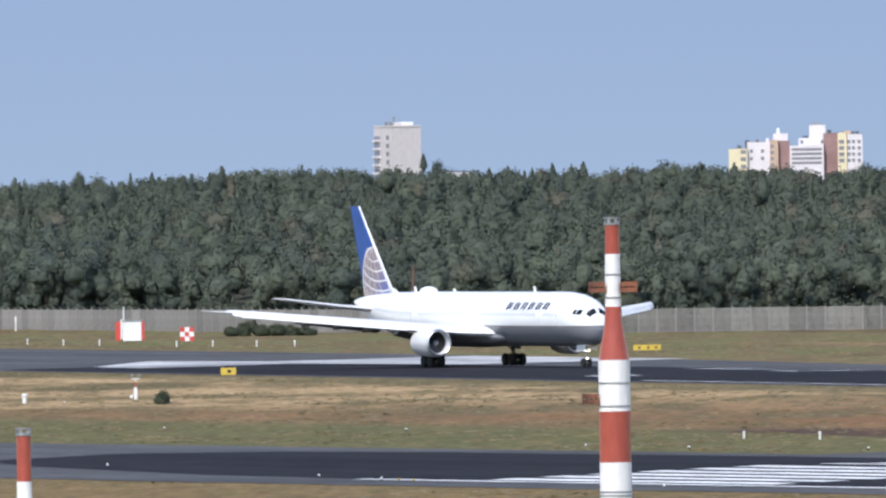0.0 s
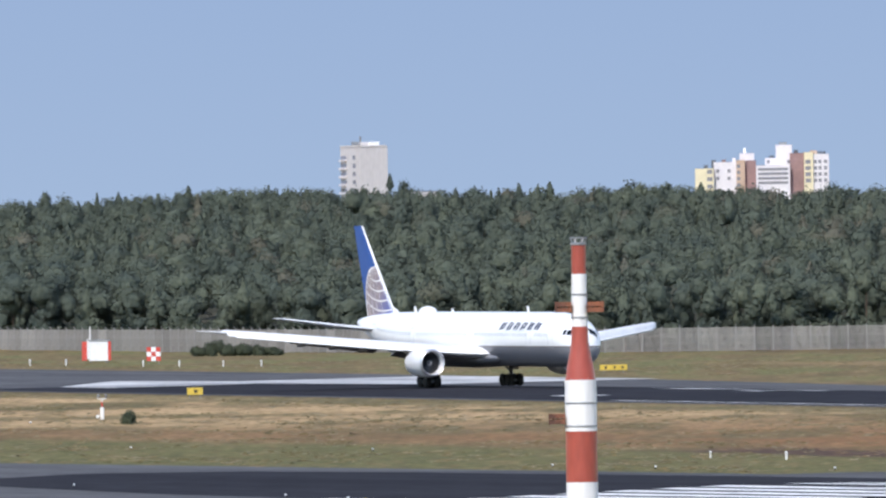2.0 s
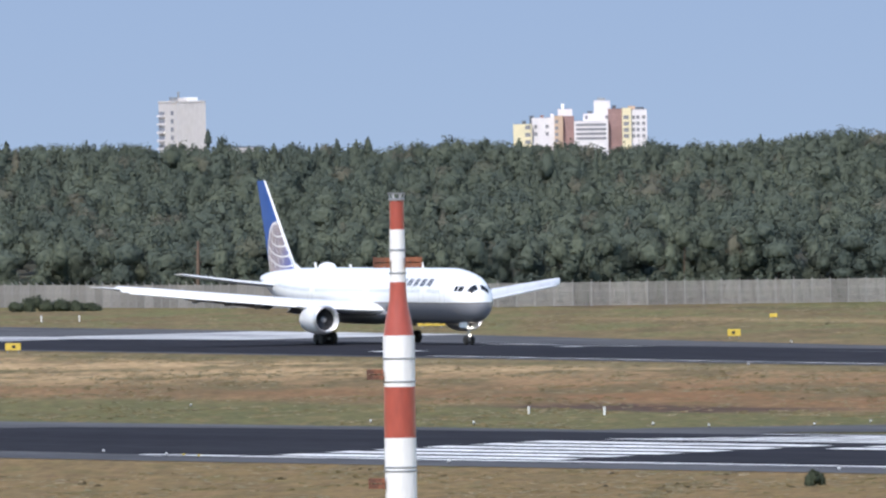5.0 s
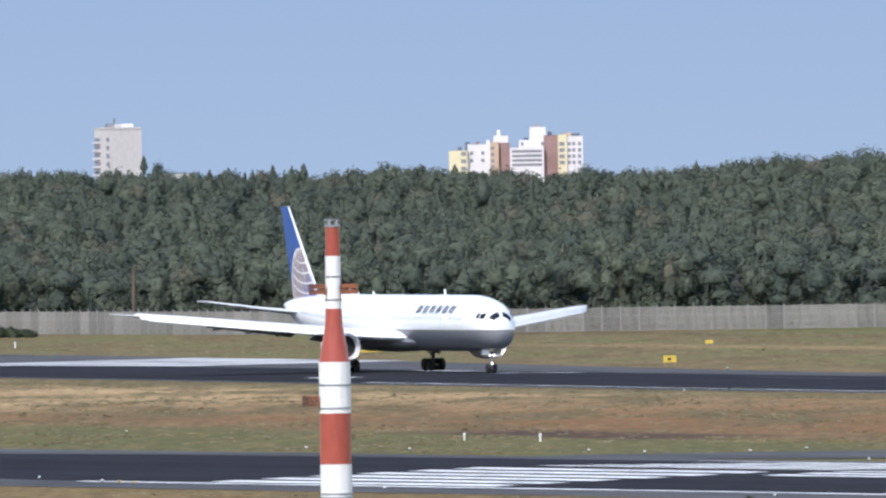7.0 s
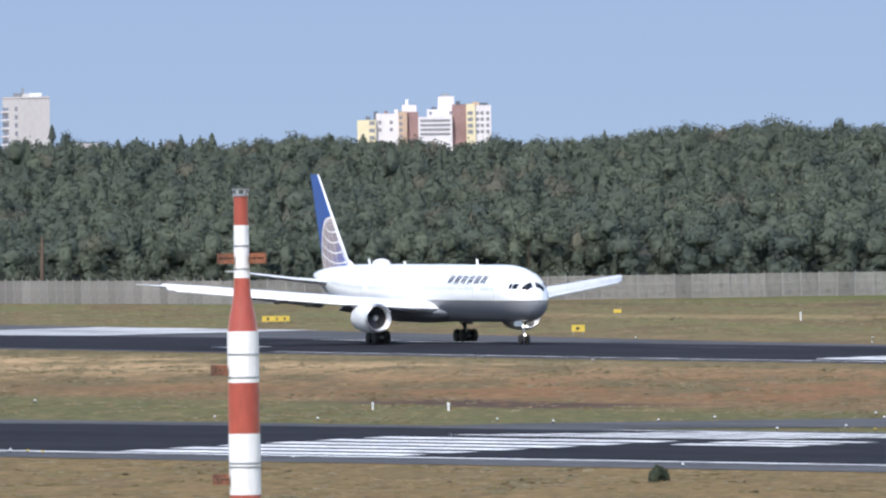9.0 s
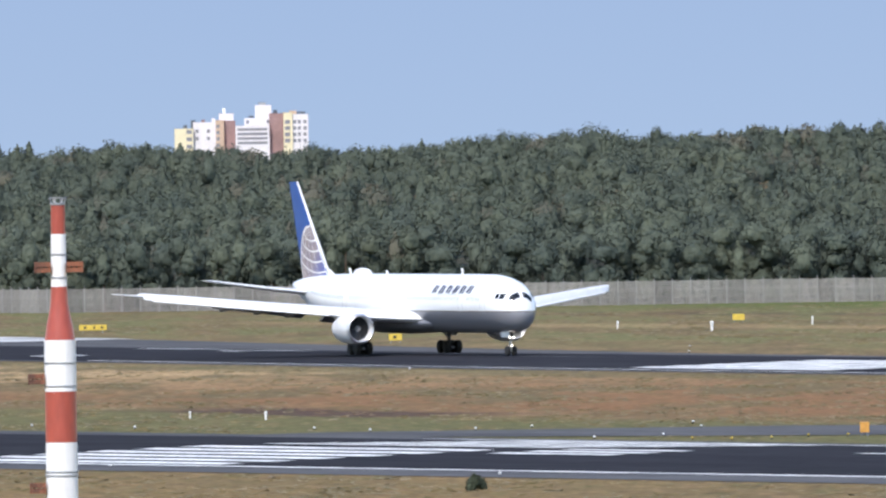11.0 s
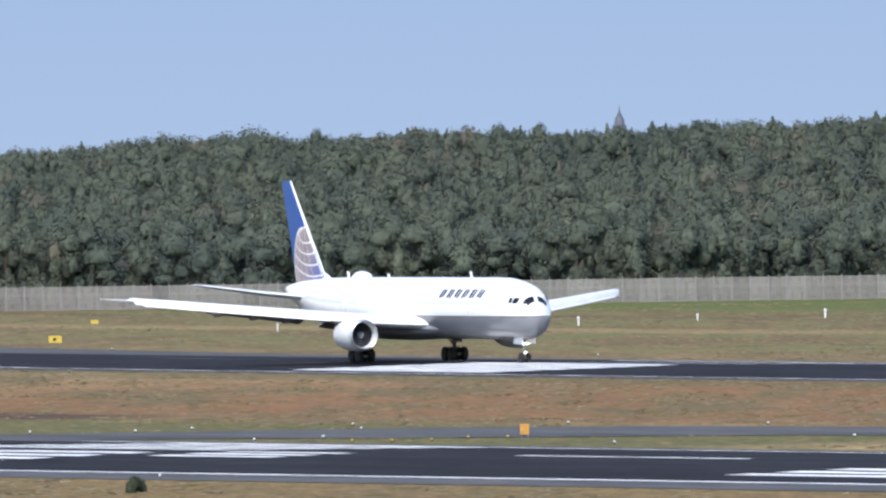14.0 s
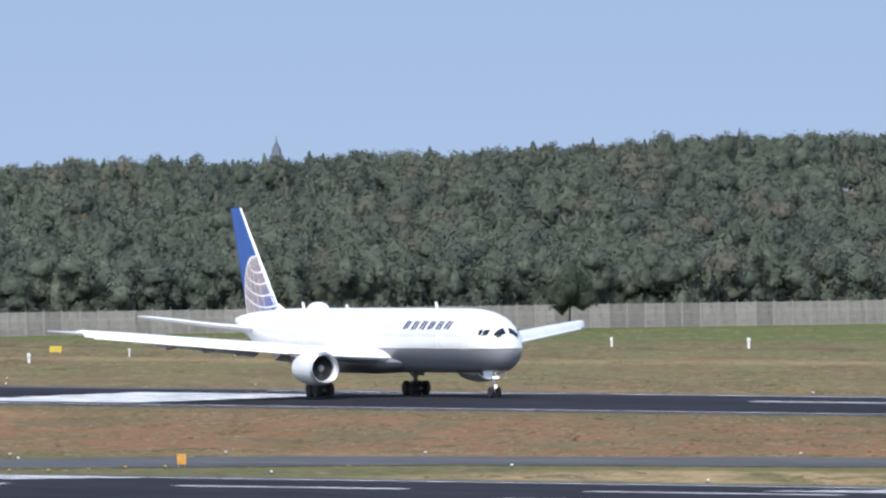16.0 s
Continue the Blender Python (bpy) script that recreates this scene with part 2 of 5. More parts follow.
M_GRASS = grass_material()
M_ASPHALT = mat("runway_asphalt", (0.030, 0.030, 0.036), 0.95, scale=0.25, colour2=(0.021, 0.021, 0.026), stretch=(0.08, 0.7, 1), fine=0.12, bump=0.2, spec=0.03)
M_TAXI = mat("old_asphalt", (0.105, 0.105, 0.110), 0.9, scale=0.2, colour2=(0.070, 0.071, 0.076), stretch=(0.1, 0.6, 1), fine=0.1, spec=0.04)
M_LITTER = mat("forest_litter", (0.055, 0.048, 0.032), 0.95, scale=0.3, colour2=(0.030, 0.034, 0.020), fine=0.15)
M_CONCRETE = mat("pale_concrete", (0.58, 0.58, 0.57), 0.9, scale=0.12, colour2=(0.20, 0.20, 0.205), stretch=(0.6, 0.5, 1), fine=0.1)
M_PAINT = worn_paint()
M_HULL = livery_material()
M_WHITE = mat("white_paint", (0.80, 0.80, 0.80), 0.35, vary=0.03, scale=0.5, fine=0.03)
M_WING = mat("wing_grey", (0.70, 0.71, 0.73), 0.35, vary=0.05, scale=0.4, fine=0.04)
M_UNDER = mat("flap_grey", (0.20, 0.20, 0.21), 0.5, vary=0.1, scale=0.6)
M_NACELLE = mat("nacelle_paint", (0.72, 0.725, 0.74), 0.35, vary=0.05, scale=0.6, fine=0.03)
M_METAL = mat("bare_metal", (0.70, 0.70, 0.72), 0.45, 1.0, vary=0.05, scale=2)
M_BLUE = mat("fin_blue", (0.006, 0.070, 0.30), 0.5, vary=0.06, scale=0.5, fine=0.03)
M_TAUPE = globe_field()
M_GOLD = mat("pale_gold_line", (0.78, 0.76, 0.74), 0.4, vary=0.05, scale=1)
M_NAVY = mat("navy_lettering", (0.022, 0.028, 0.065), 0.5, vary=0.05, scale=1)
M_GLASS = mat("dark_window", (0.012, 0.014, 0.018), 0.08, vary=0.1, scale=1)
M_CABIN = mat("cabin_window", (0.60, 0.61, 0.63), 0.15, vary=0.1, scale=1)
M_TYRE = mat("tyre_rubber", (0.018, 0.018, 0.019), 0.85, vary=0.1, scale=3)
M_FAN = mat("fan_metal", (0.06, 0.06, 0.065), 0.4, 0.7, vary=0.1, scale=3)
M_RED = mat("mast_red", (0.38, 0.072, 0.045), 0.4, scale=1.2, colour2=(0.33, 0.062, 0.040), stretch=(1, 1, 0.3), fine=0.05, bump=0.05)
M_MWHITE = mat("mast_white", (0.80, 0.79, 0.77), 0.5, scale=1.0, colour2=(0.74, 0.73, 0.71), stretch=(1, 1, 0.25), fine=0.04)
M_RUST = mat("rusty_steel", (0.24, 0.085, 0.042), 0.8, scale=3, colour2=(0.10, 0.045, 0.03), fine=0.15)
M_STEEL = mat("galvanised_steel", (0.36, 0.37, 0.38), 0.5, 0.6, vary=0.12, scale=2)
M_FENCE = by_piece(mat("fence_wire", (0.285, 0.268, 0.245), 0.7, vary=0.12, scale=0.3), 0.22)
M_POST = mat("fence_post_concrete", (0.31, 0.30, 0.285), 0.9, vary=0.1, scale=1)
M_YELLOW = mat("sign_yellow", (0.60, 0.43, 0.06), 0.5, vary=0.06, scale=2)
M_BLACK = mat("sign_black", (0.02, 0.02, 0.02), 0.5, vary=0.06, scale=2)
M_SIGNRED = mat("board_red", (0.60, 0.07, 0.05), 0.5, vary=0.08, scale=1)
M_BARK = mat("pine_bark", (0.15, 0.10, 0.07), 0.95, scale=1.5, colour2=(0.08, 0.06, 0.045), stretch=(1, 1, 0.3), fine=0.15, bump=0.4)
M_WOOD = foliage_material("forest_leaves", (0.078, 0.099, 0.082), (0.142, 0.163, 0.112), (0.155, 0.132, 0.103), 0.10)
M_TUFT = foliage_material("dry_tufts", (0.13, 0.125, 0.062), (0.330, 0.255, 0.150), (0.22, 0.145, 0.08), 0.2)
M_LEAF = foliage_material("shrub_leaves", (0.052, 0.066, 0.046), (0.094, 0.112, 0.066), (0.12, 0.10, 0.07), 0.5)
M_TOWER = mat("tower_render", (0.58, 0.55, 0.54), 0.85, scale=0.15, colour2=(0.54, 0.51, 0.50), stretch=(1, 1, 0.3), fine=0.03)
M_LILAC = mat("facade_white", (0.72, 0.69, 0.70), 0.8, scale=0.2, colour2=(0.66, 0.63, 0.65), fine=0.03)
M_FYELLOW = mat("facade_yellow", (0.72, 0.64, 0.43), 0.8, scale=0.2, colour2=(0.66, 0.59, 0.40), fine=0.03)
M_FORANGE = mat("facade_orange", (0.58, 0.42, 0.31), 0.8, scale=0.2, fine=0.03)
M_FBROWN = mat("facade_red_brown", (0.32, 0.20, 0.19), 0.8, scale=0.2, fine=0.05)
M_WINDOW = mat("far_window", (0.26, 0.26, 0.29), 0.15, vary=0.1, scale=0.3)
M_SLATE = mat("slate_roof", (0.11, 0.13, 0.16), 0.6, vary=0.1, scale=0.4)


# ---- building blocks ----
def mesh_of(name, bm, material, smooth=False):
    bmesh.ops.recalc_face_normals(bm, faces=bm.faces)
    me = bpy.data.meshes.new(name)
    bm.to_mesh(me)
    bm.free()
    me.materials.append(material)
    if smooth:
        me.polygons.foreach_set("use_smooth", [True] * len(me.polygons))
        me.set_sharp_from_angle(angle=radians(35))
    return me


def part(name, bm, material, parent, label="", smooth=False):
    ob = new(name, mesh_of(name, bm, material, smooth))
    ob.parent = parent
    return tagged(ob, label)


def piece(name, me, parent, m=None, label=""):
    ob = new(name, me)
    ob.parent = parent
    if m is not None:
        ob.matrix_basis = m
    return tagged(ob, label)


def thing(name, label, category, m=None, group=""):
    ob = new(name)
    ob.empty_display_size = 0.5
    if m is not None:
        ob.matrix_basis = m
    return tagged(ob, label, category, group)


def box(bm, x0, x1, y0, y1, z0, z1, m=None, bevel=0.0):
    vs = bmesh.ops.create_cube(bm, size=1)["verts"]
    for v in vs:
        v.co = Vector(((x0 + x1) / 2 + v.co.x * (x1 - x0), (y0 + y1) / 2 + v.co.y * (y1 - y0), (z0 + z1) / 2 + v.co.z * (z1 - z0)))
        if m is not None:
            v.co = m @ v.co
    if bevel:
        es = list({e for v in vs for e in v.link_edges})
        bmesh.ops.bevel(bm, geom=es, offset=bevel, segments=2, affect="EDGES", profile=0.6)
    return bm


def rod(bm, a, b, r0, r1=None, n=10):
    a, b = Vector(a), Vector(b)
    q = (b - a).to_track_quat("Z", "Y").to_matrix().to_4x4()
    bmesh.ops.create_cone(bm, cap_ends=True, segments=n, radius1=r0, radius2=r0 if r1 is None else r1, depth=(b - a).length,
                          matrix=Matrix.Translation((a + b) / 2) @ q)
    return bm


def lathe(bm, profile, n=24, m=Matrix(), close=False):
    """Turns (r, z) rows round the z axis."""
    rings = [[bm.verts.new(m @ Vector((r * math.cos(2 * math.pi * k / n), r * math.sin(2 * math.pi * k / n), z))) for k in range(n)] for r, z in profile]
    for a, b in zip(rings, rings[1:] + (rings[:1] if close else [])):
        for k in range(n):
            bm.faces.new((a[k], a[(k + 1) % n], b[(k + 1) % n], b[k]))
    if not close:
        bm.faces.new(rings[0])
        bm.faces.new(rings[-1])
    return bm


def skin(bm, rings, caps=True):
    """Joins closed rings of equal length."""
    vs = [[bm.verts.new(p) for p in ring] for ring in rings]
    n = len(vs[0])
    for a, b in zip(vs, vs[1:]):
        for k in range(n):
            bm.faces.new((a[k], a[(k + 1) % n], b[(k + 1) % n], b[k]))
    if caps:
        bm.faces.new(vs[0])
        bm.faces.new(vs[-1])
    return bm


def sheet(bm, rows):
    """A grid surface from rows of points."""
    vs = [[bm.verts.new(p) for p in row] for row in rows]
    for a, b in zip(vs, vs[1:]):
        for k in range(len(a) - 1):
            bm.faces.new((a[k], a[k + 1], b[k + 1], b[k]))
    return bm


def sky_material():
    """Clear summer sky low over the horizon, a little paler towards the ground."""
    m = bpy.data.materials.new("clear_sky")
    m.use_nodes = True
    nt = m.node_tree
    nt.nodes.remove(nt.nodes["Principled BSDF"])
    em = nt.nodes.new("ShaderNodeEmission")
    tc = nt.nodes.new("ShaderNodeTexCoord")
    sep = nt.nodes.new("ShaderNodeSeparateXYZ")
    nt.links.new(tc.outputs["Object"], sep.inputs[0])
    r = node(nt, "ShaderNodeMapRange", **{"From Min": 20.0, "From Max": 110.0})
    nt.links.new(sep.outputs[2], r.inputs[0])
    nt.links.new(mix_node(nt, r.outputs[0], SKY_LOW, SKY_HIGH), em.inputs[0])
    nt.links.new(em.outputs[0], nt.nodes["Material Output"].inputs[0])
    return m


SKY_LOW, SKY_HIGH = (0.300, 0.415, 0.595), (0.258, 0.372, 0.575)
M_SKY = sky_material()


# ---- ground, runways ----
FENCE_LINE = [(-2330, 800), (-2090, 806), (-1935, 822), (-1918, 860), (-1888, 914), (-1832, 987), (-1760, 1080), (-1700, 1150)]


def fence_range(b):
    """Distance of the fence from the terrace at a bearing."""
    a = radians(b)
    for (x0, y0), (x1, y1) in zip(FENCE_LINE, FENCE_LINE[1:]):
        c0, c1 = math.atan2(y0, -x0), math.atan2(y1, -x1)
        if c0 <= a <= c1:
            f = (a - c0) / (c1 - c0)
            return math.hypot(x0 + (x1 - x0) * f, y0 + (y1 - y0) * f)
    return 2300.0


def grade(y):
    """Slope of the field along x, which changes from the near to the far runway."""
    return float(np.interp(y, [400, 610, 900], [0.0039, -0.0025, 0.0]))


# height of the forest canopy's edge against the sky, by bearing from the terrace
RIDGE = 2410.0
CANOPY = ([20.6, 20.9, 21.2, 21.5, 21.8, 22.1, 22.4, 22.7, 23.0, 23.3, 23.6, 24.0, 24.3, 24.6, 24.8, 25.2, 25.6, 25.85, 26.1, 26.5, 26.9, 27.3, 27.7, 28.0, 28.6],
          [20.3, 20.9, 21.4, 22.0, 22.6, 22.5, 22.3, 21.9, 21.8, 22.1, 21.6, 21.3, 21.6, 22.9, 22.8, 22.8, 23.3, 23.4, 23.0, 23.5, 24.1, 24.6, 25.6, 25.8, 25.9])


def canopy_z(b):
    return float(np.interp(b, *CANOPY))


def ground_z(x, y):
    run, g = x + 2.177 * y, grade(y)
    if run > 0 and g < 0:
        g *= 0.4
    z = 2.0 * math.tanh(g * run / 2.0)
    d = math.hypot(x, y)
    if x < 0 and y > 0 and d > 2000:
        b = math.degrees(math.atan2(y, -x))
        edge = fence_range(b) + 16
        s = min(max((d - edge) / max(RIDGE - edge, 60), 0.0), 1.0)
        z += (canopy_z(b) - 9.4) * s
    return z


def make_ground():
    xs = [-5200, -4400, -3600, -3000, -2700] + list(range(-2600, -1440, 20)) + list(range(-1440, -500, 40)) + [-300, -100, 200, 800, 2000, 5200]
    ys = [-5200, -2000, -500, 0, 150, 250, 320] + list(range(360, 720, 10)) + list(range(720, 1400, 20)) + [1500, 1800, 2400, 3400, 5200]
    bm = sheet(bmesh.new(), [[(x, y, ground_z(x, y)) for x in xs] for y in ys])
    ob = new("ground", mesh_of("ground", bm, M_GRASS, True))
    tagged(ob, "dry airfield grass in straw, rust and green bands", "ground", kind="structure")


NEAR_Y, FAR_Y = 423.5, 632.5


def deck(x, y, mid, lift):
    """Height of a runway's cambered surface."""
    return ground_z(x, y) + 0.42 * (1 - min(abs(y - mid) / 23.0, 1.0)) + lift


def paved(name, mid, lift, outline, material, label, category):
    """A paved surface between a lower and an upper edge, given as rows of x, y0, y1."""
    rows = []
    for (xa, a0, a1), (xb, b0, b1) in zip(outline, outline[1:]):
        n = max(1, int(abs(xb - xa) / 25))
        for i in range(n + (xb == outline[-1][0])):
            f = i / n
            x, y0, y1 = xa + (xb - xa) * f, a0 + (b0 - a0) * f, a1 + (b1 - a1) * f
            rows.append([(x, y0 + (y1 - y0) * k / 12, deck(x, y0 + (y1 - y0) * k / 12, mid, lift)) for k in range(13)])
    ob = new(name, mesh_of(name, sheet(bmesh.new(), rows), material, True))
    return tagged(ob, label, category, kind="structure")


def make_backdrop():
    rows = [[(-4940 * math.cos(radians(a)), 4940 * math.sin(radians(a)), z) for a in range(8, 43, 2)] for z in (-30, 60, 200, 600)]
    ob = new("backdrop", mesh_of("backdrop", sheet(bmesh.new(), rows), M_SKY, True))
    tagged(ob, "clear pale blue summer sky low over the horizon", "sky", kind="structure")


def make_runways():
    paved("pavement", FAR_Y, 0.03, [(-1950, 604, 700), (-1700, 603, 698), (-1600, 603, 690), (-1500, 603, 676), (-1400, 603, 664), (-1330, 603, 661), (1500, 603, 661)],
          M_TAXI, "worn grey asphalt shoulder beside the far runway", "pavement")
    far = paved("runway", FAR_Y, 0.05, [(-1590, 606, 655), (-1500, 606, 657), (1500, 606, 657)], M_ASPHALT, "dark asphalt runway with worn white markings", "runway")
    paved("pavement", NEAR_Y, 0.03, [(-1500, 400, 440), (-1060, 394, 450), (-1000, 393, 450), (1800, 393, 450)], M_TAXI, "grey asphalt shoulder beside the near runway", "pavement")
    near = paved("runway", NEAR_Y, 0.05, [(-1087, 413, 436), (-1067, 408.5, 441), (-1020, 403, 445), (-970, 400, 446), (1800, 399, 447)], M_ASPHALT,
                 "dark asphalt runway with worn white threshold stripes", "runway")
    paved("taxiway", 0, 0.04, [(-1022, 447, 455), (-1000, 449, 480), (-985, 453, 490), (-960, 464, 495), (-940, 477, 501), (-500, 556, 580)], M_TAXI, "grey asphalt taxiway between the runways", "taxiway")
    edges = ([616, 630, 660, 695], [-1588, -1611, -1640, -1668], [-1574, -1572, -1584, -1606])
    rows = [[(x0 + (x1 - x0) * k / 6, y, deck(x0 + (x1 - x0) * k / 6, y, FAR_Y, 0.075)) for k in range(7)]
            for y, x0, x1 in ((y, np.interp(y, edges[0], edges[1]), np.interp(y, edges[0], edges[2])) for y in range(616, 696, 4))]
    strip = new("pavement", mesh_of("pavement", sheet(bmesh.new(), rows), M_CONCRETE, True))
    tagged(strip, "pale worn concrete slab strip across the runway head", "pavement", kind="structure")

    def mark(runway, mid, x0, x1, y0, y1):
        n = max(1, int((x1 - x0) / 25))
        rows = [[(x0 + (x1 - x0) * i / n, y, deck(x0 + (x1 - x0) * i / n, y, mid, 0.075)) for y in (y0, y1)] for i in range(n + 1)]
        part("marking", sheet(bmesh.new(), rows), M_PAINT, runway)
    for k in range(6):
        for s in (-1, 1):
            y = NEAR_Y + s * (3.0 + k * 3.45)
            mark(near, NEAR_Y, -966, -920, y - 0.95, y + 0.95)
            y = FAR_Y + s * (2.8 + k * 3.3)
            mark(far, FAR_Y, -1307, -1266, y - (0.2 if s > 0 else 1.2), y + (0.2 if s > 0 else 1.2))
    # designators as plain bars
    for y0, y1 in ((417.5, 418.9), (420.0, 421.3), (422.5, 423.6)):
        mark(near, NEAR_Y, -913, -895, y0, y1)
    for k in range(14):
        mark(near, NEAR_Y, -872 + 54 * k, -841 + 54 * k, NEAR_Y - 0.45, NEAR_Y + 0.45)
        mark(far, FAR_Y, -1182 + 54 * k, -1151 + 54 * k, FAR_Y - 5.4, FAR_Y - 4.5)
    for k in range(3):
        for s in (-1, 1):
            mark(near, NEAR_Y, -812, -788, NEAR_Y + s * (9 + 3.2 * k) - 0.9, NEAR_Y + s * (9 + 3.2 * k) + 0.9)
    # side stripes
    mark(near, NEAR_Y, -985, 1500, 400.3, 401.2)
    mark(near, NEAR_Y, -985, 1500, 445.4, 446.3)
    mark(far, FAR_Y, -1420, 1400, 607.2, 608.1)
    mark(far, FAR_Y, -1330, 1400, 655.4, 656.3)
    # bar and arrow shafts before the far threshold
    mark(far, FAR_Y, -1453, -1447, 615, 636)
    mark(far, FAR_Y, -1466, -1461, 641, 650)
    mark(far, FAR_Y, -1500, -1489, 646, 653)


# ---- woods ----
LUMP = bmesh.new()
bmesh.ops.create_icosphere(LUMP, subdivisions=1, radius=1.0)
LUMP_V = np.array([v.co for v in LUMP.verts])
LUMP_F = np.array([[v.index for v in f.verts] for f in LUMP.faces])
LUMP.free()


def unit(v):
    return v / np.maximum(np.linalg.norm(v, axis=-1, keepdims=True), 1e-6)


def crown_skin(rng, heart, radii, p, out, size):
    """Leaf sprays at p that face outwards, over one dense dark heart."""
    v = LUMP_V * (1 + 0.1 * rng.normal(size=(len(LUMP_V), 1)))
    hearts = (heart + v * radii)[LUMP_F]
    hn = unit(LUMP_V + np.array([0, 0, 0.3]))[LUMP_F]
    n = len(p)
    nrm = unit(out + rng.normal(size=(n, 3)) * 0.45)
    u = unit(np.cross(nrm, rng.normal(size=(n, 3))))
    w = np.cross(nrm, u)
    z = (size * rng.uniform(0.6, 1.4, n))[:, None]
    leaves = np.stack([p - u * z, p + u * z * 0.6 - w * z * 0.8, p + u * z * 0.6 + w * z * 0.8], axis=1)
    ln = np.repeat(unit(out + np.array([0, 0, 0.3]))[:, None, :], 3, axis=1)
    return np.concatenate([hearts, leaves]), np.concatenate([hn, ln])


def dome_crown(rng, top, r, deep, count, size):
    """The upper side of a broadleaf crown, its highest point at top, with shallow lobes."""
    centre = np.array(top, float) - np.array([0, 0, deep])
    a, e = rng.uniform(0, 6.28, count), np.arcsin(rng.uniform(-0.45, 1.0, count))
    k1, k2, k3 = rng.uniform(0, 6.28, 3)
    lobe = 1 + 0.17 * np.sin(3 * a + k1 + 2 * e) * np.cos(e) + 0.13 * np.sin(5 * a - 4 * e + k2) + 0.10 * np.sin(9 * e + 2 * a + k3)
    f = rng.uniform(0.45, 1.0, count) ** 0.5 * lobe
    dirs = np.stack([np.cos(a) * np.cos(e), np.sin(a) * np.cos(e), np.sin(e)], axis=1)
    p = centre + dirs * np.array([r, r, deep * 0.95]) * f[:, None]
    tilt = dirs + np.stack([np.cos(a), np.sin(a), np.zeros(count)], axis=1) * ((lobe - 1) * 1.2)[:, None]
    return crown_skin(rng, centre, np.array([r, r, deep]) * 0.66, p, unit(tilt), size)


def pine_crown(rng, top, r, deep, count, size):
    """The upper side of a pine: tiers of needles that narrow to a ragged tip."""
    top = np.array(top, float)
    f = rng.uniform(0, 1, count) ** 0.62
    a = rng.uniform(0, 6.28, count)
    tier = 0.78 + 0.22 * np.sin(f * 26 + 3 * np.sin(a + rng.uniform(0, 6.28)))
    rad = r * (0.04 + 0.96 * f ** 0.8) * tier * rng.uniform(0.75, 1.05, count)
    side = np.stack([np.cos(a), np.sin(a), np.zeros(count)], axis=1)
    p = top + side * rad[:, None] - np.array([0, 0, deep]) * f[:, None]
    return crown_skin(rng, top - np.array([0, 0, 0.85 * deep]), np.array([r * 0.6, r * 0.6, deep * 0.6]), p, unit(side + np.array([0, 0, 0.45])), size)


def leaf_mesh(name, leaves, dirs, material, leaf_tone=None):
    q = leaves.reshape(-1, 3)
    me = bpy.data.meshes.new(name)
    me.vertices.add(len(q))
    me.vertices.foreach_set("co", q.astype(np.float32).ravel())
    n = len(q) // 3
    me.loops.add(3 * n)
    me.loops.foreach_set("vertex_index", np.arange(3 * n, dtype=np.int32))
    me.polygons.add(n)
    me.polygons.foreach_set("loop_start", np.arange(0, 3 * n, 3, dtype=np.int32))
    me.update(calc_edges=True)
    tone = me.attributes.new("leaf_tone", "FLOAT", "POINT")
    tone.data.foreach_set("value", np.repeat(np.full(n, 0.4) if leaf_tone is None else leaf_tone, 3).astype(np.float32))
    side = me.attributes.new("bough", "FLOAT_VECTOR", "POINT")
    side.data.foreach_set("vector", dirs.astype(np.float32).ravel())
    me.materials.append(material)
    return me


def make_forest_floor():
    rows = []
    for k in range(0, 24):
        rows.append([])
        for b in np.arange(18.5, 31.0, 0.25):
            d = fence_range(float(b)) + 6 + k * 22
            x, y = -d * math.cos(radians(b)), d * math.sin(radians(b))
            rows[-1].append((x, y, ground_z(x, y) + 0.25))
    ob = new("forest_floor", mesh_of("forest_floor", sheet(bmesh.new(), rows), M_LITTER, True))
    tagged(ob, "dark leaf litter under the forest trees", "ground", kind="structure")


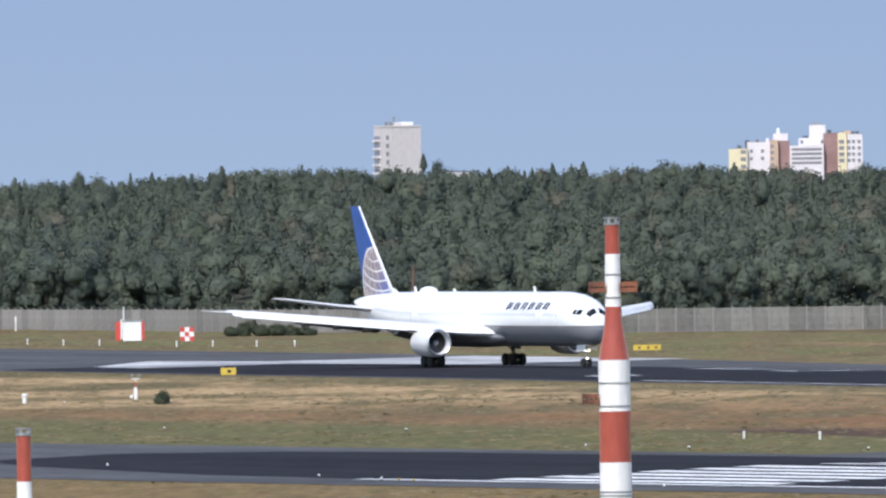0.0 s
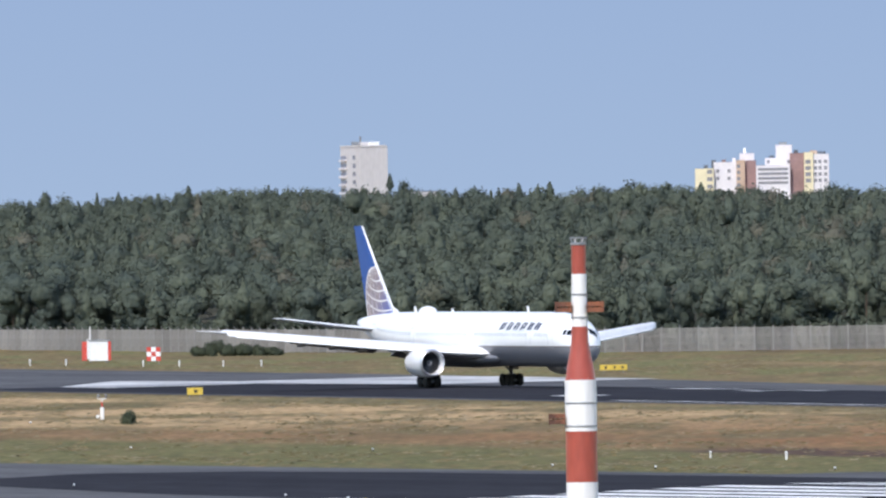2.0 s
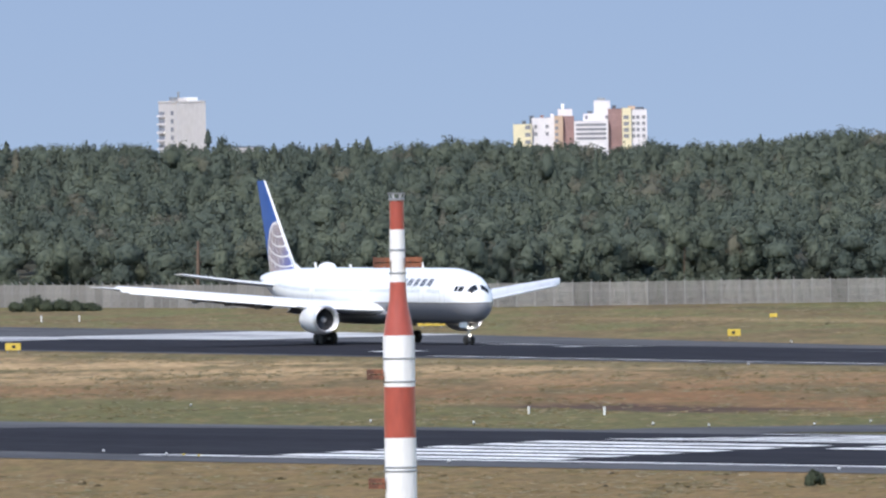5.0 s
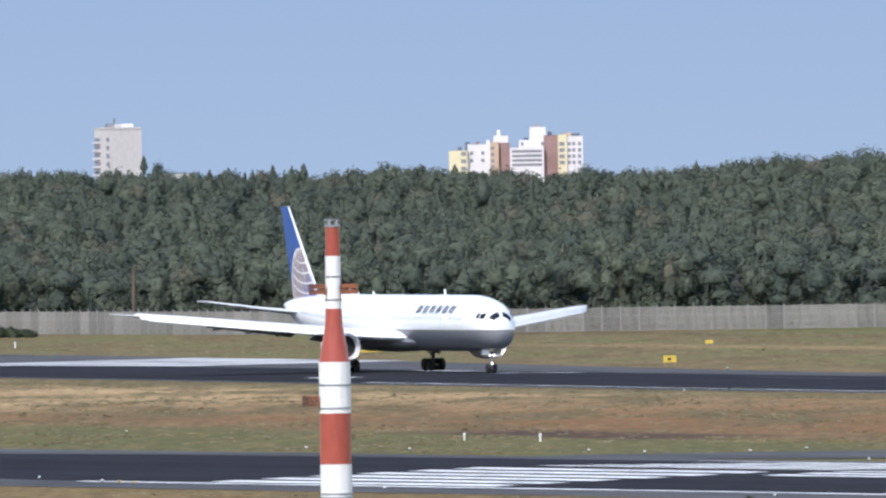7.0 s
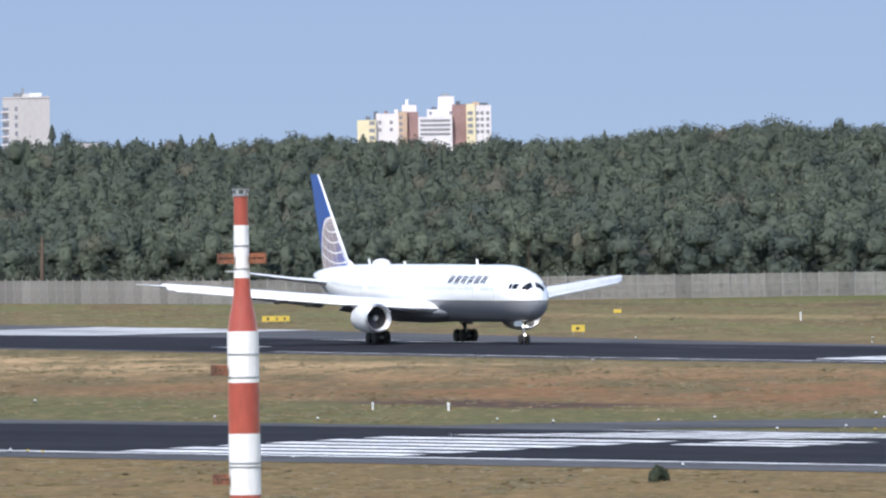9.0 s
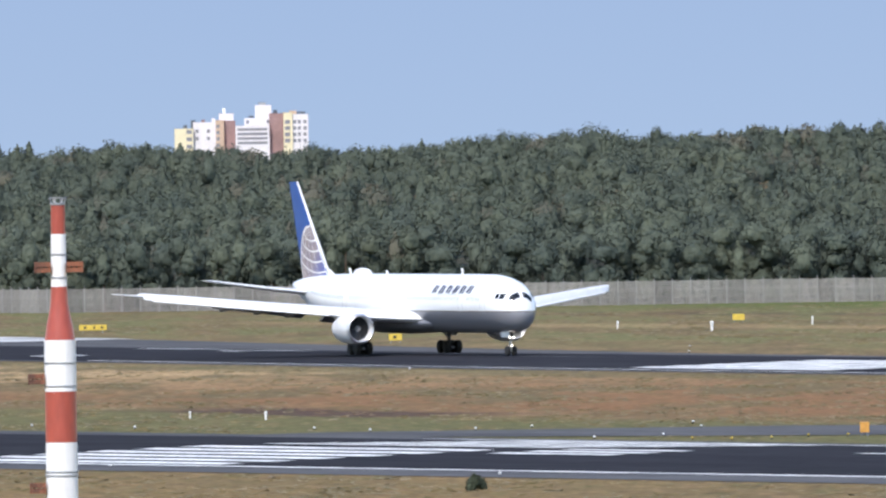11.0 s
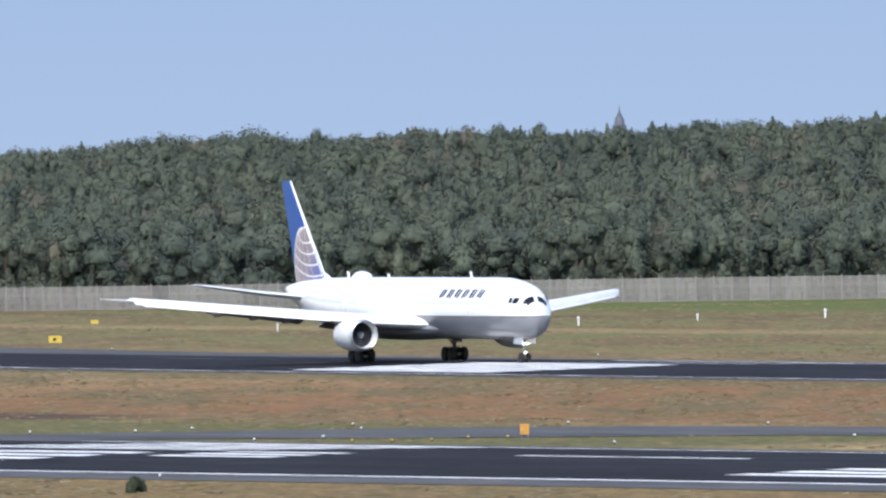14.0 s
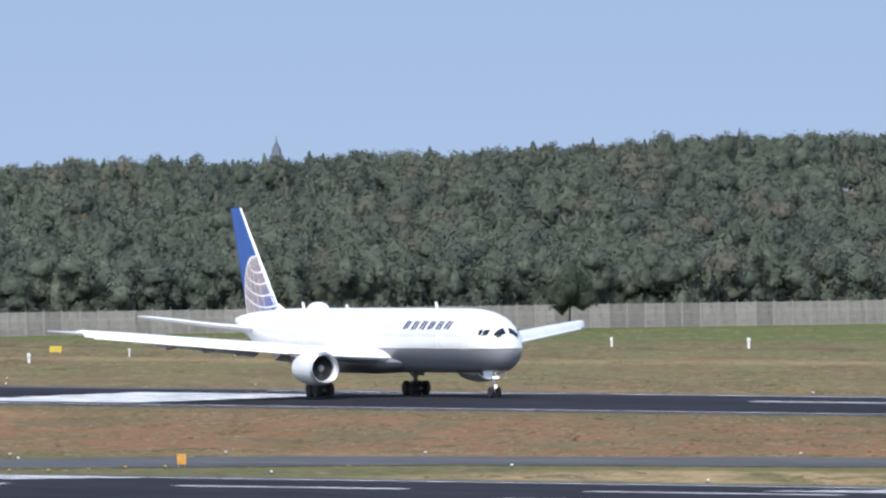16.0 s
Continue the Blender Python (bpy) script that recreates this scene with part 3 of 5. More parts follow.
def make_woods():
    rng = np.random.default_rng(5)
    allq, faces, tones, trunks = [], [], [], bmesh.new()

    def grow(crown, tone):
        q, f = crown
        allq.append(q)
        faces.append(f)
        tones.append(np.clip(np.full(len(q), tone), 0, 1))

    def kind(b, up=0.0):
        """Tint of a tree: darker pines to the west, more broadleaf trees to the east, brownish ones here and there."""
        if rng.random() < 0.06:
            return rng.uniform(0.9, 1.0)
        stand = 0.16 * math.sin(b * 9.1 + up * 5.0 + 2.0 * math.sin(b * 3.7)) + 0.13 * math.sin(b * 21.0 - up * 11.0 + 1.0) + 0.1 * math.sin(up * 17.0 + b * 5.0)
        return float(np.clip(np.interp(b, [20.8, 22.5, 24.5, 28], [0.16, 0.34, 0.42, 0.42]) + stand + rng.normal() * 0.13, 0, 0.84))
    rows = 30
    for row in range(rows + 6):
        for b in np.arange(20.45, 28.85, 0.079):
            bb = b + rng.normal() * 0.028
            edge = fence_range(bb) + 16
            step = (RIDGE - edge) / rows
            d = edge + step * (row + rng.normal() * 0.3) if row <= rows else RIDGE + 9 * (row - rows) + rng.normal() * 3
            x, y = -d * math.cos(radians(bb)), d * math.sin(radians(bb))
            z = ground_z(x, y)
            depth = min(row / rows, 1.0)
            front, back = row < 3, row >= rows - 1
            tall = 9.3 + rng.normal() * (0.42 if back else 0.85)
            pine = rng.random() < np.interp(bb, [21, 25, 28], [0.42, 0.32, 0.2])
            r = (rng.uniform(1.2, 1.8) if pine else rng.uniform(1.4, 3.0)) * (1.15 - 0.3 * depth)
            if back and rng.random() < 0.13:
                tall, r = tall + rng.uniform(0.3, 0.9), r * 0.7
            top, tone = (x, y, z + tall), kind(bb, depth)
            if front:
                # lower lobes get a darker tint than their tree, as painted shade
                for low in (0.36, 0.5, 0.64, 0.78):
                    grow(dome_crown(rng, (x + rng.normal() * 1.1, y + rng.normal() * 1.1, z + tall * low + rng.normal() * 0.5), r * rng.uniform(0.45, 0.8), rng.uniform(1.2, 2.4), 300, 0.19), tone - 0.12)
                if row == 0 and rng.random() < 0.25:
                    rod(trunks, (x, y, z - 0.3), (x + rng.normal() * 0.3, y, z + tall * 0.7), 0.17, 0.08, 5)
            if back and row % 2:
                grow(dome_crown(rng, (x, y, z + tall - 2.2), 2.6, 3.0, 300, 0.24), tone)
            if pine:
                grow(pine_crown(rng, top, r, 3.6, 400, 0.17), tone)
            else:
                grow(dome_crown(rng, top, r, rng.uniform(1.8, 2.6), 480, 0.19), tone)
    # undergrowth along the edge, tinted darker in place of shade at the forest's foot
    for b in np.arange(20.3, 29.3, 0.05):
        d = fence_range(b) + rng.uniform(8, 20)
        x, y = -d * math.cos(radians(b)), d * math.sin(radians(b))
        h = rng.uniform(2.6, 5.0)
        grow(dome_crown(rng, (x, y, ground_z(x, y) + h), rng.uniform(1.0, 2.0), h * 0.6, 380, 0.19), kind(b) - 0.2)
    # taller trees that break the skyline
    for b, d, top, r in ((24.97, 2440, 24.75, 3.4), (24.88, 2444, 23.9, 2.8), (25.06, 2444, 23.6, 3.0), (24.66, 2440, 23.9, 2.6), (24.58, 2442, 23.5, 2.4), (23.25, 2440, 23.3, 1.9), (27.66, 2440, 26.7, 2.0),
                         (21.95, 2440, 23.3, 1.7), (22.44, 2440, 23.9, 1.1), (27.95, 2440, 26.5, 1.6), (23.79, 2436, 21.5, 2.5), (23.74, 2442, 21.3, 2.4)):
        grow(dome_crown(rng, (-d * math.cos(radians(b)), d * math.sin(radians(b)), top), r, 3.0, 1100, 0.18), 0.12)
    for b, top, r in ((22.39, 25.0, 0.6), (20.93, 22.2, 1.2), (22.96, 23.4, 0.8), (22.85, 23.2, 0.7), (21.67, 23.6, 0.9), (21.42, 22.7, 0.9), (23.5, 22.9, 0.8), (26.4, 24.6, 0.9), (26.83, 25.0, 0.9), (27.2, 25.6, 0.9)):
        grow(pine_crown(rng, (-2436 * math.cos(radians(b)), 2436 * math.sin(radians(b)), top), r * 1.25, 2.2, 320, 0.16), 0.1)
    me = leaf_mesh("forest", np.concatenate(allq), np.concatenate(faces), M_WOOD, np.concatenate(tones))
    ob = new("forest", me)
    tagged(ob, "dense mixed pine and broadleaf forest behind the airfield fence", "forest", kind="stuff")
    me2 = mesh_of("forest_trunks", trunks, M_BARK)
    tagged(new("forest_trunks", me2), "brown bare trunks at the forest edge", "trunks", kind="stuff")


def make_grass_tufts():
    """Uneven dry tufts and weeds that stand out of the mown grass."""
    rng = np.random.default_rng(8)
    pts, tone = [], []

    def paved_here(x, y):
        if 391 < y < 452 or (601 < y < 664) or (x < -1380 and 600 < y < 706):
            return True
        lo = np.interp(x, [-1022, -1000, -985, -960, -940, -500], [447, 449, 453, 464, 477, 556])
        hi = np.interp(x, [-1022, -1000, -985, -960, -940, -500], [455, 480, 490, 495, 501, 580])
        return x > -1024 and lo - 1 < y < hi + 1
    for d0, d1, clumps in ((860, 1010, 200), (1060, 1560, 900), (1560, 2060, 600)):
        for _ in range(clumps):
            b, d = radians(rng.uniform(20.6, 28.7)), rng.uniform(d0, d1)
            shade, long = rng.uniform(0.1, 0.8), rng.uniform(0.8, 3.2)
            for _ in range(int(rng.integers(5, 18))):
                dd, side = d + rng.normal() * 5, rng.normal() * long
                x, y = -dd * math.cos(b) + side * math.sin(b), dd * math.sin(b) + side * math.cos(b)
                if paved_here(x, y) or dd > fence_range(math.degrees(b)) - 6 or (y < 380 and dd > 1000):
                    continue
                pts.append((x, y, ground_z(x, y)))
                tone.append(min(max(shade + rng.normal() * 0.12, 0), 1))
    p, tone = np.array(pts), np.array(tone)
    n = len(p)
    tris = []
    for k in range(3):
        a = rng.uniform(0, 6.28, n)
        u = np.stack([np.cos(a), np.sin(a), np.zeros(n)], axis=1) * rng.uniform(0.15, 0.45, n)[:, None]
        tip = np.stack([rng.normal(size=n) * 0.7, rng.normal(size=n) * 0.7, rng.uniform(0.04, 0.13, n)], axis=1)
        base = p - np.array([0, 0, 0.03])
        tris.append(np.stack([base - u, base + u, p + tip], axis=1))
    q = np.concatenate(tris)
    me = leaf_mesh("grass_tufts", q, np.tile(np.array([0.0, 0.0, 1.0]), (len(q), 3, 1)), M_TUFT, np.tile(tone, 3))
    tagged(new("grass_tufts", me), "dry straw and green grass tufts on the airfield", "grass", kind="stuff")


def make_tree(x, y, tall, r, name, label):
    rng = np.random.default_rng(int(abs(x)))
    t = thing(name, label, "tree", pose(x, y, ground_z(x, y)))
    bm = bmesh.new()
    rod(bm, (0, 0, -0.2), (0.1, 0, tall * 0.35), 0.2, 0.14, 8)
    rod(bm, (0.1, 0, tall * 0.33), (0.0, 0.1, tall * 0.8), 0.14, 0.04, 7)
    for k in range(6):
        a, h = k * 1.05, tall * (0.33 + 0.06 * k)
        rod(bm, (0.1, 0, h), (math.cos(a) * r * 0.7, math.sin(a) * r * 0.7, h + tall * 0.18), 0.08, 0.02, 6)
    part("trunk", bm, M_BARK, t)
    lobes = [dome_crown(rng, (math.cos(k * 1.9) * r * 0.5 * (k > 0), math.sin(k * 1.9) * r * 0.5 * (k > 0), tall * (1.0, 0.9, 0.78, 0.86, 0.7, 0.66, 0.74)[k]),
                        r * (0.62, 0.55, 0.6, 0.5, 0.62, 0.55, 0.5)[k], tall * 0.26, 700, 0.14) for k in range(7)]
    q, f = np.concatenate([lobe[0] for lobe in lobes]), np.concatenate([lobe[1] for lobe in lobes])
    piece("crown", leaf_mesh("crown", q, f, M_LEAF, np.full(len(q), 0.05)), t)


def shrub_crown(rng, h, r):
    """Low uneven foliage of a shrub in a few lobes."""
    lobes = []
    for k in range(6):
        a, off = k * 2.4 + rng.uniform(0, 0.6), r * rng.uniform(0.25, 0.6) * (k > 0)
        lobes.append(dome_crown(rng, (math.cos(a) * off, math.sin(a) * off, h * rng.uniform(0.6, 1.0)), r * rng.uniform(0.4, 0.62), h * 0.5, 380, 0.05 + 0.035 * r))
    return np.concatenate([lobe[0] for lobe in lobes]), np.concatenate([lobe[1] for lobe in lobes])


def make_bush(x, y, h, r, seed, label):
    rng = np.random.default_rng(seed)
    t = thing("bush", label, "bush", pose(x, y, ground_z(x, y)))
    bm = bmesh.new()
    for k in range(5):
        a = k * 1.3
        rod(bm, (0, 0, -0.1), (math.cos(a) * r * 0.5, math.sin(a) * r * 0.5, h * 0.6), 0.04, 0.015, 5)
    part("stem", bm, M_BARK, t)
    piece("foliage", leaf_mesh("foliage", *shrub_crown(rng, h, r), M_LEAF), t)


# ---- far buildings ----
def far_at(bearing, dist, z=0.0):
    a = radians(bearing)
    return Vector((-dist * math.cos(a), dist * math.sin(a), z))


def bearing_of(u):
    return 24.3 + (u - 913) / 28400 * 57.29578


def windows_on(parent, me, m, xs, zs):
    for x in xs:
        for z in zs:
            piece("window", me, parent, m @ Matrix.Translation((x, 0, z)))


def window_mesh(w, h, name="window"):
    bm = bmesh.new()
    box(bm, -w / 2, w / 2, -0.12, 0.10, -h / 2, h / 2)
    return mesh_of(name, bm, M_WINDOW)


def make_tower_block():
    """High-rise seen over one corner: a windowed narrow face and a blank long face."""
    corner = far_at(bearing_of(-88), 4600)
    view = radians(bearing_of(-88))
    right = Vector((math.sin(view), math.cos(view), 0))
    away = Vector((-math.cos(view), math.sin(view), 0))
    t = thing("high_rise", "pale grey rendered high-rise with a blank gable behind the forest", "building", Matrix.Translation(corner))
    ang_l, ang_r = radians(68), radians(22)
    dl = -right * math.cos(ang_l) + away * math.sin(ang_l)
    dr = right * math.cos(ang_r) + away * math.sin(ang_r)
    L1, L2, top = 14.1, 8.9, 38.6
    bm = bmesh.new()
    base = [Vector((0, 0, 0)), dr * L2, dr * L2 + dl * L1, dl * L1]
    skin(bm, [base, [p + Vector((0, 0, top)) for p in base]])
    part("wall", bm, M_TOWER, t)
    bm = bmesh.new()
    skin(bm, [[p * 1.0 + Vector((0, 0, top + 0.01)) - (dl + dr) * 0.15 for p in base], [p + Vector((0, 0, top + 0.5)) - (dl + dr) * 0.15 for p in base]])
    part("parapet", bm, M_TOWER, t)
    c = (dr * L2 + dl * L1) / 2
    for k, (f, w, h, m) in enumerate(((-2.6, 1.6, 1.1, M_STEEL), (-1.0, 0.5, 2.6, M_STEEL), (0.2, 2.6, 0.9, M_TOWER), (2.6, 3.0, 1.0, M_WHITE))):
        bm = bmesh.new()
        p = c + (dr * 0.9 - dl * 0.4) * f
        box(bm, p.x - w / 2, p.x + w / 2, p.y - w / 2, p.y + w / 2, top + 0.5, top + 0.5 + h, bevel=0.05)
        part("rooftop_plant", bm, m, t)
    nl = (-away * math.cos(ang_l) - right * math.sin(ang_l))
    face = Matrix.Identity(4)
    for i in range(3):
        face[i][0], face[i][1], face[i][2] = dl[i], nl[i], (0, 0, 1)[i]
    wide, narrow = window_mesh(4.2, 0.95), window_mesh(2.0, 1.25)
    zs = [top - 3.0 - 2.35 * k for k in range(8)]
    windows_on(t, wide, face, (11.6,), zs)
    windows_on(t, narrow, face, (3.6,), zs)
    for z in zs:
        part("balcony_front", box(bmesh.new(), 9.2, 13.9, 0, 0.7, z - 1.05, z - 0.55, face), M_LILAC, t)


def make_estate():
    """Stepped block of flats in white, yellow and brown render."""
    u0 = 737.0
    mid = bearing_of(625)
    view = radians(mid)
    right = Vector((math.sin(view), math.cos(view), 0))
    near = Vector((math.cos(view), -math.sin(view), 0))
    t = thing("apartment_building", "stepped apartment building in white, yellow and red-brown render", "building", Matrix.Translation(far_at(mid, 4600)))
    face = Matrix.Identity(4)
    for i in range(3):
        face[i][0], face[i][1], face[i][2] = right[i], near[i], (0, 0, 1)[i]
    px = 28400 / 4600

    def X(p):
        return (p - 856.5) / px

    def Z(p):
        return 31.55 - (p - 245) / px
    blocks = [(738, 771, 249, 2.0, M_FYELLOW), (771, 811, 238, 0.5, M_LILAC), (811, 826, 235, 1.5, M_FORANGE), (826, 846, 236, 0.0, M_FBROWN),
              (817, 843, 223, -3.0, M_LILAC), (846, 906, 245, 3.0, M_LILAC), (862, 911, 232, -1.0, M_LILAC), (881, 910, 209, -3.0, M_LILAC),
              (906, 931, 224, 1.0, M_FBROWN), (931, 947, 223, 2.6, M_FYELLOW), (947, 975, 226, 2.0, M_LILAC)]
    for x0, x1, y, d, m in blocks:
        bm = bmesh.new()
        box(bm, X(x0), X(x1), d - 12, d, 5, Z(y), face, bevel=0.08)
        part("wall", bm, m, t)
    strip, small, loggia = window_mesh(8.6, 0.75, "window"), window_mesh(0.9, 1.0), window_mesh(1.5, 1.1)
    for z in (252, 260, 268, 276):
        piece("window", strip, t, face @ Matrix.Translation((X(876), 3.0, Z(z))))
    windows_on(t, loggia, face @ Matrix.Translation((0, 2.0, 0)), (X(764),), (Z(255), Z(268), Z(281)))
    windows_on(t, small, face @ Matrix.Translation((0, 0.5, 0)), (X(798), X(778)), (Z(254), Z(267)))
    windows_on(t, loggia, face @ Matrix.Translation((0, 2.6, 0)), (X(938),), [Z(240 + 11 * k) for k in range(4)])
    windows_on(t, small, face @ Matrix.Translation((0, 2.0, 0)), (X(951), X(959), X(969)), [Z(240 + 11 * k) for k in range(4)])
    windows_on(t, small, face @ Matrix.Translation((0, -1.0, 0)), (X(868), X(904)), (Z(239),))
    windows_on(t, small, face @ Matrix.Translation((0, 1.5, 0)), (X(815),), [Z(246 + 11 * k) for k in range(4)])
    for x, y, w, h, m in ((757, 246, 1.2, 1.0, M_SLATE), (771, 239, 1.3, 1.6, M_SLATE), (789, 236, 1.0, 0.8, M_FBROWN), (807, 236, 1.0, 1.6, M_LILAC), (826, 220, 0.8, 2.2, M_WHITE),
                          (894, 207, 2.2, 0.9, M_STEEL), (917, 222, 1.2, 1.2, M_SLATE), (874, 231, 1.5, 1.0, M_SLATE), (962, 224, 2.4, 0.8, M_SLATE), (948, 222, 2.0, 0.7, M_FORANGE)):
        bm = bmesh.new()
        box(bm, X(x) - w / 2, X(x) + w / 2, -9, -7, Z(y) - 2.5, Z(y) + h * 0.5, face, bevel=0.08)
        part("rooftop_plant", bm, m, t)


def make_low_block():
    t = thing("flat_roof_block", "low pale flat-roofed block showing above the trees", "building", Matrix.Translation(far_at(bearing_of(20), 4550)))
    bm = bmesh.new()
    box(bm, -3, 3, -5, 5, 0, 25.3, bevel=0.1)
    part("wall", bm, M_TOWER, t)
    bm = bmesh.new()
    box(bm, -2.6, 2.6, -4.6, 4.6, 25.32, 25.7, bevel=0.05)
    part("roof", bm, M_SLATE, t)


def make_spire():
    p = far_at(bearing_of(1896), 4750)
    t = thing("church_tower", "slate-grey church tower with a slim spire above the forest", "church tower", Matrix.Translation(p))
    bm = bmesh.new()
    box(bm, -1.6, 1.6, -1.6, 1.6, 0, 29.4, bevel=0.1)
    part("wall", bm, M_SLATE, t)
    bm = bmesh.new()
    lathe(bm, [(1.8, 29.4), (1.6, 30.0), (1.45, 31.0), (1.25, 31.7), (0.8, 32.2), (0.85, 32.5), (0.5, 33.0), (0.2, 34.0), (0.08, 35.2)], 8)
    part("spire", bm, M_SLATE, t)


# ---- fence ----
def make_fence():
    t = thing("boundary_fence", "tall grey steel-mesh airfield fence with pale posts", "fence")
    bm = bmesh.new()
    L = 2.4
    for k in range(20):
        x = 0.06 + k * (L - 0.12) / 19
        box(bm, x - 0.038, x + 0.038, -0.012, 0.012, 0.05, 3.1)
    for z in (0.12, 1.05, 2.0, 3.05):
        box(bm, 0.0, L, 0.014, 0.05, z, z + 0.06)
    panel = mesh_of("mesh_panel", bm, M_FENCE)
    bm = bmesh.new()
    box(bm, -0.08, 0.08, -0.08, 0.08, -0.2, 3.25, bevel=0.015)
    rod(bm, (0, 0, 3.2), (0, -0.25, 3.5), 0.05, 0.04, 6)
    post = mesh_of("post", bm, M_POST)
    dist, pts = 0.0, []
    for (x0, y0), (x1, y1) in zip(FENCE_LINE, FENCE_LINE[1:]):
        seg = math.hypot(x1 - x0, y1 - y0)
        n = max(1, round(seg / L))
        pts += [(x0 + (x1 - x0) * i / n, y0 + (y1 - y0) * i / n) for i in range(n)]
    for (x0, y0), (x1, y1) in zip(pts, pts[1:]):
        z0, z1 = ground_z(x0, y0), ground_z(x1, y1)
        a = math.degrees(math.atan2(y1 - y0, x1 - x0))
        piece("mesh_panel", panel, t, pose(x0, y0, z0, 0, 0, a))
        piece("post", post, t, pose(x0, y0, z0, 0, 0, a))


# ---- masts before the field ----
def make_mast(x, y, top, flare, label, arms=((-1, 1.06, 0.12), (1, 1.06, 0.12), (-1, 2.80, 0.245), (-1, 4.50, 0.245))):
    """Tubular steel mast in red and white bands that widens at a cone. flare: heights below the top of the bands."""
    t = thing("marker_mast", label, "mast", pose(x, y, 0, 0, 0, 0))

    def tube(name, rows, m, lab):
        bm = bmesh.new()
        lathe(bm, [(r, top - d) for r, d in rows], 28)
        part(name, bm, m, t, lab, True)
    a, b, c, d, e, f = flare
    rows = [("red_section", [(0.112, 0.09), (0.114, a)], M_RED), ("white_section", [(0.118, a), (0.126, b)], M_MWHITE),
            ("red_section", [(0.127, b), (0.138, b + 0.25), (0.165, b + 0.42), (0.20, b + 0.58), (0.232, c - 0.03), (0.238, c)], M_RED),
            ("white_section", [(0.247, c), (0.247, d)], M_MWHITE), ("red_section", [(0.245, d), (0.246, e)], M_RED),
            ("white_section", [(0.247, e), (0.248, f)], M_MWHITE), ("red_section", [(0.246, f), (0.246, f + 0.8)], M_RED)]
    z = f + 0.8
    k = 0
    while top - z > 0:
        z1 = min(z + 0.8, top + 0.2)
        rows.append((("white_section", "red_section")[k % 2], [(0.246, z), (0.246, z1)], (M_MWHITE, M_RED)[k % 2]))
        z, k = z1, k + 1
    for name, rr, m in rows:
        tube(name, rr, m, "")
    for dd, r in ((a + 0.32, 0.124), (b - 0.14, 0.128), (c + 0.36, 0.25), (d - 0.08, 0.25), (e + 0.46, 0.252), (e + 0.52, 0.252)):
        bm = bmesh.new()
        lathe(bm, [(r, top - dd - 0.014), (r + 0.008, top - dd - 0.008), (r + 0.008, top - dd + 0.008), (r, top - dd + 0.014)], 28)
        part("clamp_band", bm, M_STEEL, t, "galvanised clamp band")
    bm = bmesh.new()
    lathe(bm, [(0.128, top - 0.09), (0.13, top - 0.06), (0.10, top - 0.05)], 20)
    for k in range(6):
        an = k * 1.047
        rod(bm, (0.10 * math.cos(an), 0.10 * math.sin(an), top - 0.06), (0.13 * math.cos(an), 0.13 * math.sin(an), top + 0.03), 0.012, 0.012, 6)
    for k in range(10):
        a0, a1 = k * 0.628, (k + 1) * 0.628
        rod(bm, (0.13 * math.cos(a0), 0.13 * math.sin(a0), top + 0.02), (0.13 * math.cos(a1), 0.13 * math.sin(a1), top + 0.02), 0.012, 0.012, 5)
    part("top_ring", bm, M_STEEL, t, "small steel ring at the mast head")
    # side brackets: boxed lattice arms
    yaw = math.degrees(math.atan2(math.cos(radians(23)), math.sin(radians(23))))
    for sgn, dd, r in arms:
        m = pose(0, 0, top - dd, 0, 0, yaw)
        x0, x1 = sgn * r, sgn * (r + 0.23)
        lo, hi = min(x0, x1), max(x0, x1)
        arm = part("bracket", box(bmesh.new(), lo, hi, -0.10, 0.10, -0.075, -0.062, m), M_RUST, t, "rusty steel bracket arm")
        for yy in (-0.13, 0.105):
            for zz in (-0.075, 0.015):
                part("rail", box(bmesh.new(), lo, hi, yy, yy + 0.025, zz, zz + 0.07, m), M_RUST, arm)
        part("end_plate", box(bmesh.new(), sgn * (r + 0.245) - 0.016, sgn * (r + 0.245) + 0.016, -0.13, 0.13, -0.08, 0.09, m, 0.01), M_RUST, arm)
        for k in range(3):
            xx = lo + (hi - lo) * (k + 0.5) / 3
            part("rung", box(bmesh.new(), xx - 0.015, xx + 0.015, -0.10, 0.10, -0.058, 0.055, m), M_RUST, arm)


# ---- airliner ----
HULL = [(29.32, 3.92, 0.04, 0.04), (29.2, 3.96, 0.52, 0.56), (28.95, 4.03, 0.98, 1.10), (28.45, 4.19, 1.45, 1.65), (27.55, 4.42, 1.93, 2.16), (26.2, 4.67, 2.25, 2.49),
        (24.6, 4.82, 2.38, 2.66), (22.6, 4.90, 2.49, 2.77), (20.5, 4.91, 2.515, 2.79), (-8.0, 4.91, 2.515, 2.79), (-12, 5.02, 2.46, 2.66), (-16, 5.26, 2.24, 2.38),
        (-20, 5.66, 1.80, 1.88), (-23.5, 6.08, 1.18, 1.26), (-26, 6.36, 0.62, 0.72), (-27.4, 6.5, 0.26, 0.34)]


def hull_at(x):
    xs = [h[0] for h in HULL][::-1]
    return [float(np.interp(x, xs, [h[i] for h in HULL][::-1])) for i in (1, 2, 3)]


def hull_point(x, ang, off=0.0):
    """Point of the hull at station x; ang 0 is the top, 90 the right side."""
    zc, w, h = hull_at(x)
    a = radians(ang)
    return Vector((x, -(w + off) * math.sin(a), zc + (h + off) * math.cos(a)))


def hull_patch(bm, x0, x1, a0, a1, off=0.02, nx=4, na=4, lean=0.0):
    sheet(bm, [[hull_point(x0 + (x1 - x0) * i / nx + lean * j / na, a0 + (a1 - a0) * j / na, off) for j in range(na + 1)] for i in range(nx + 1)])
    return bm


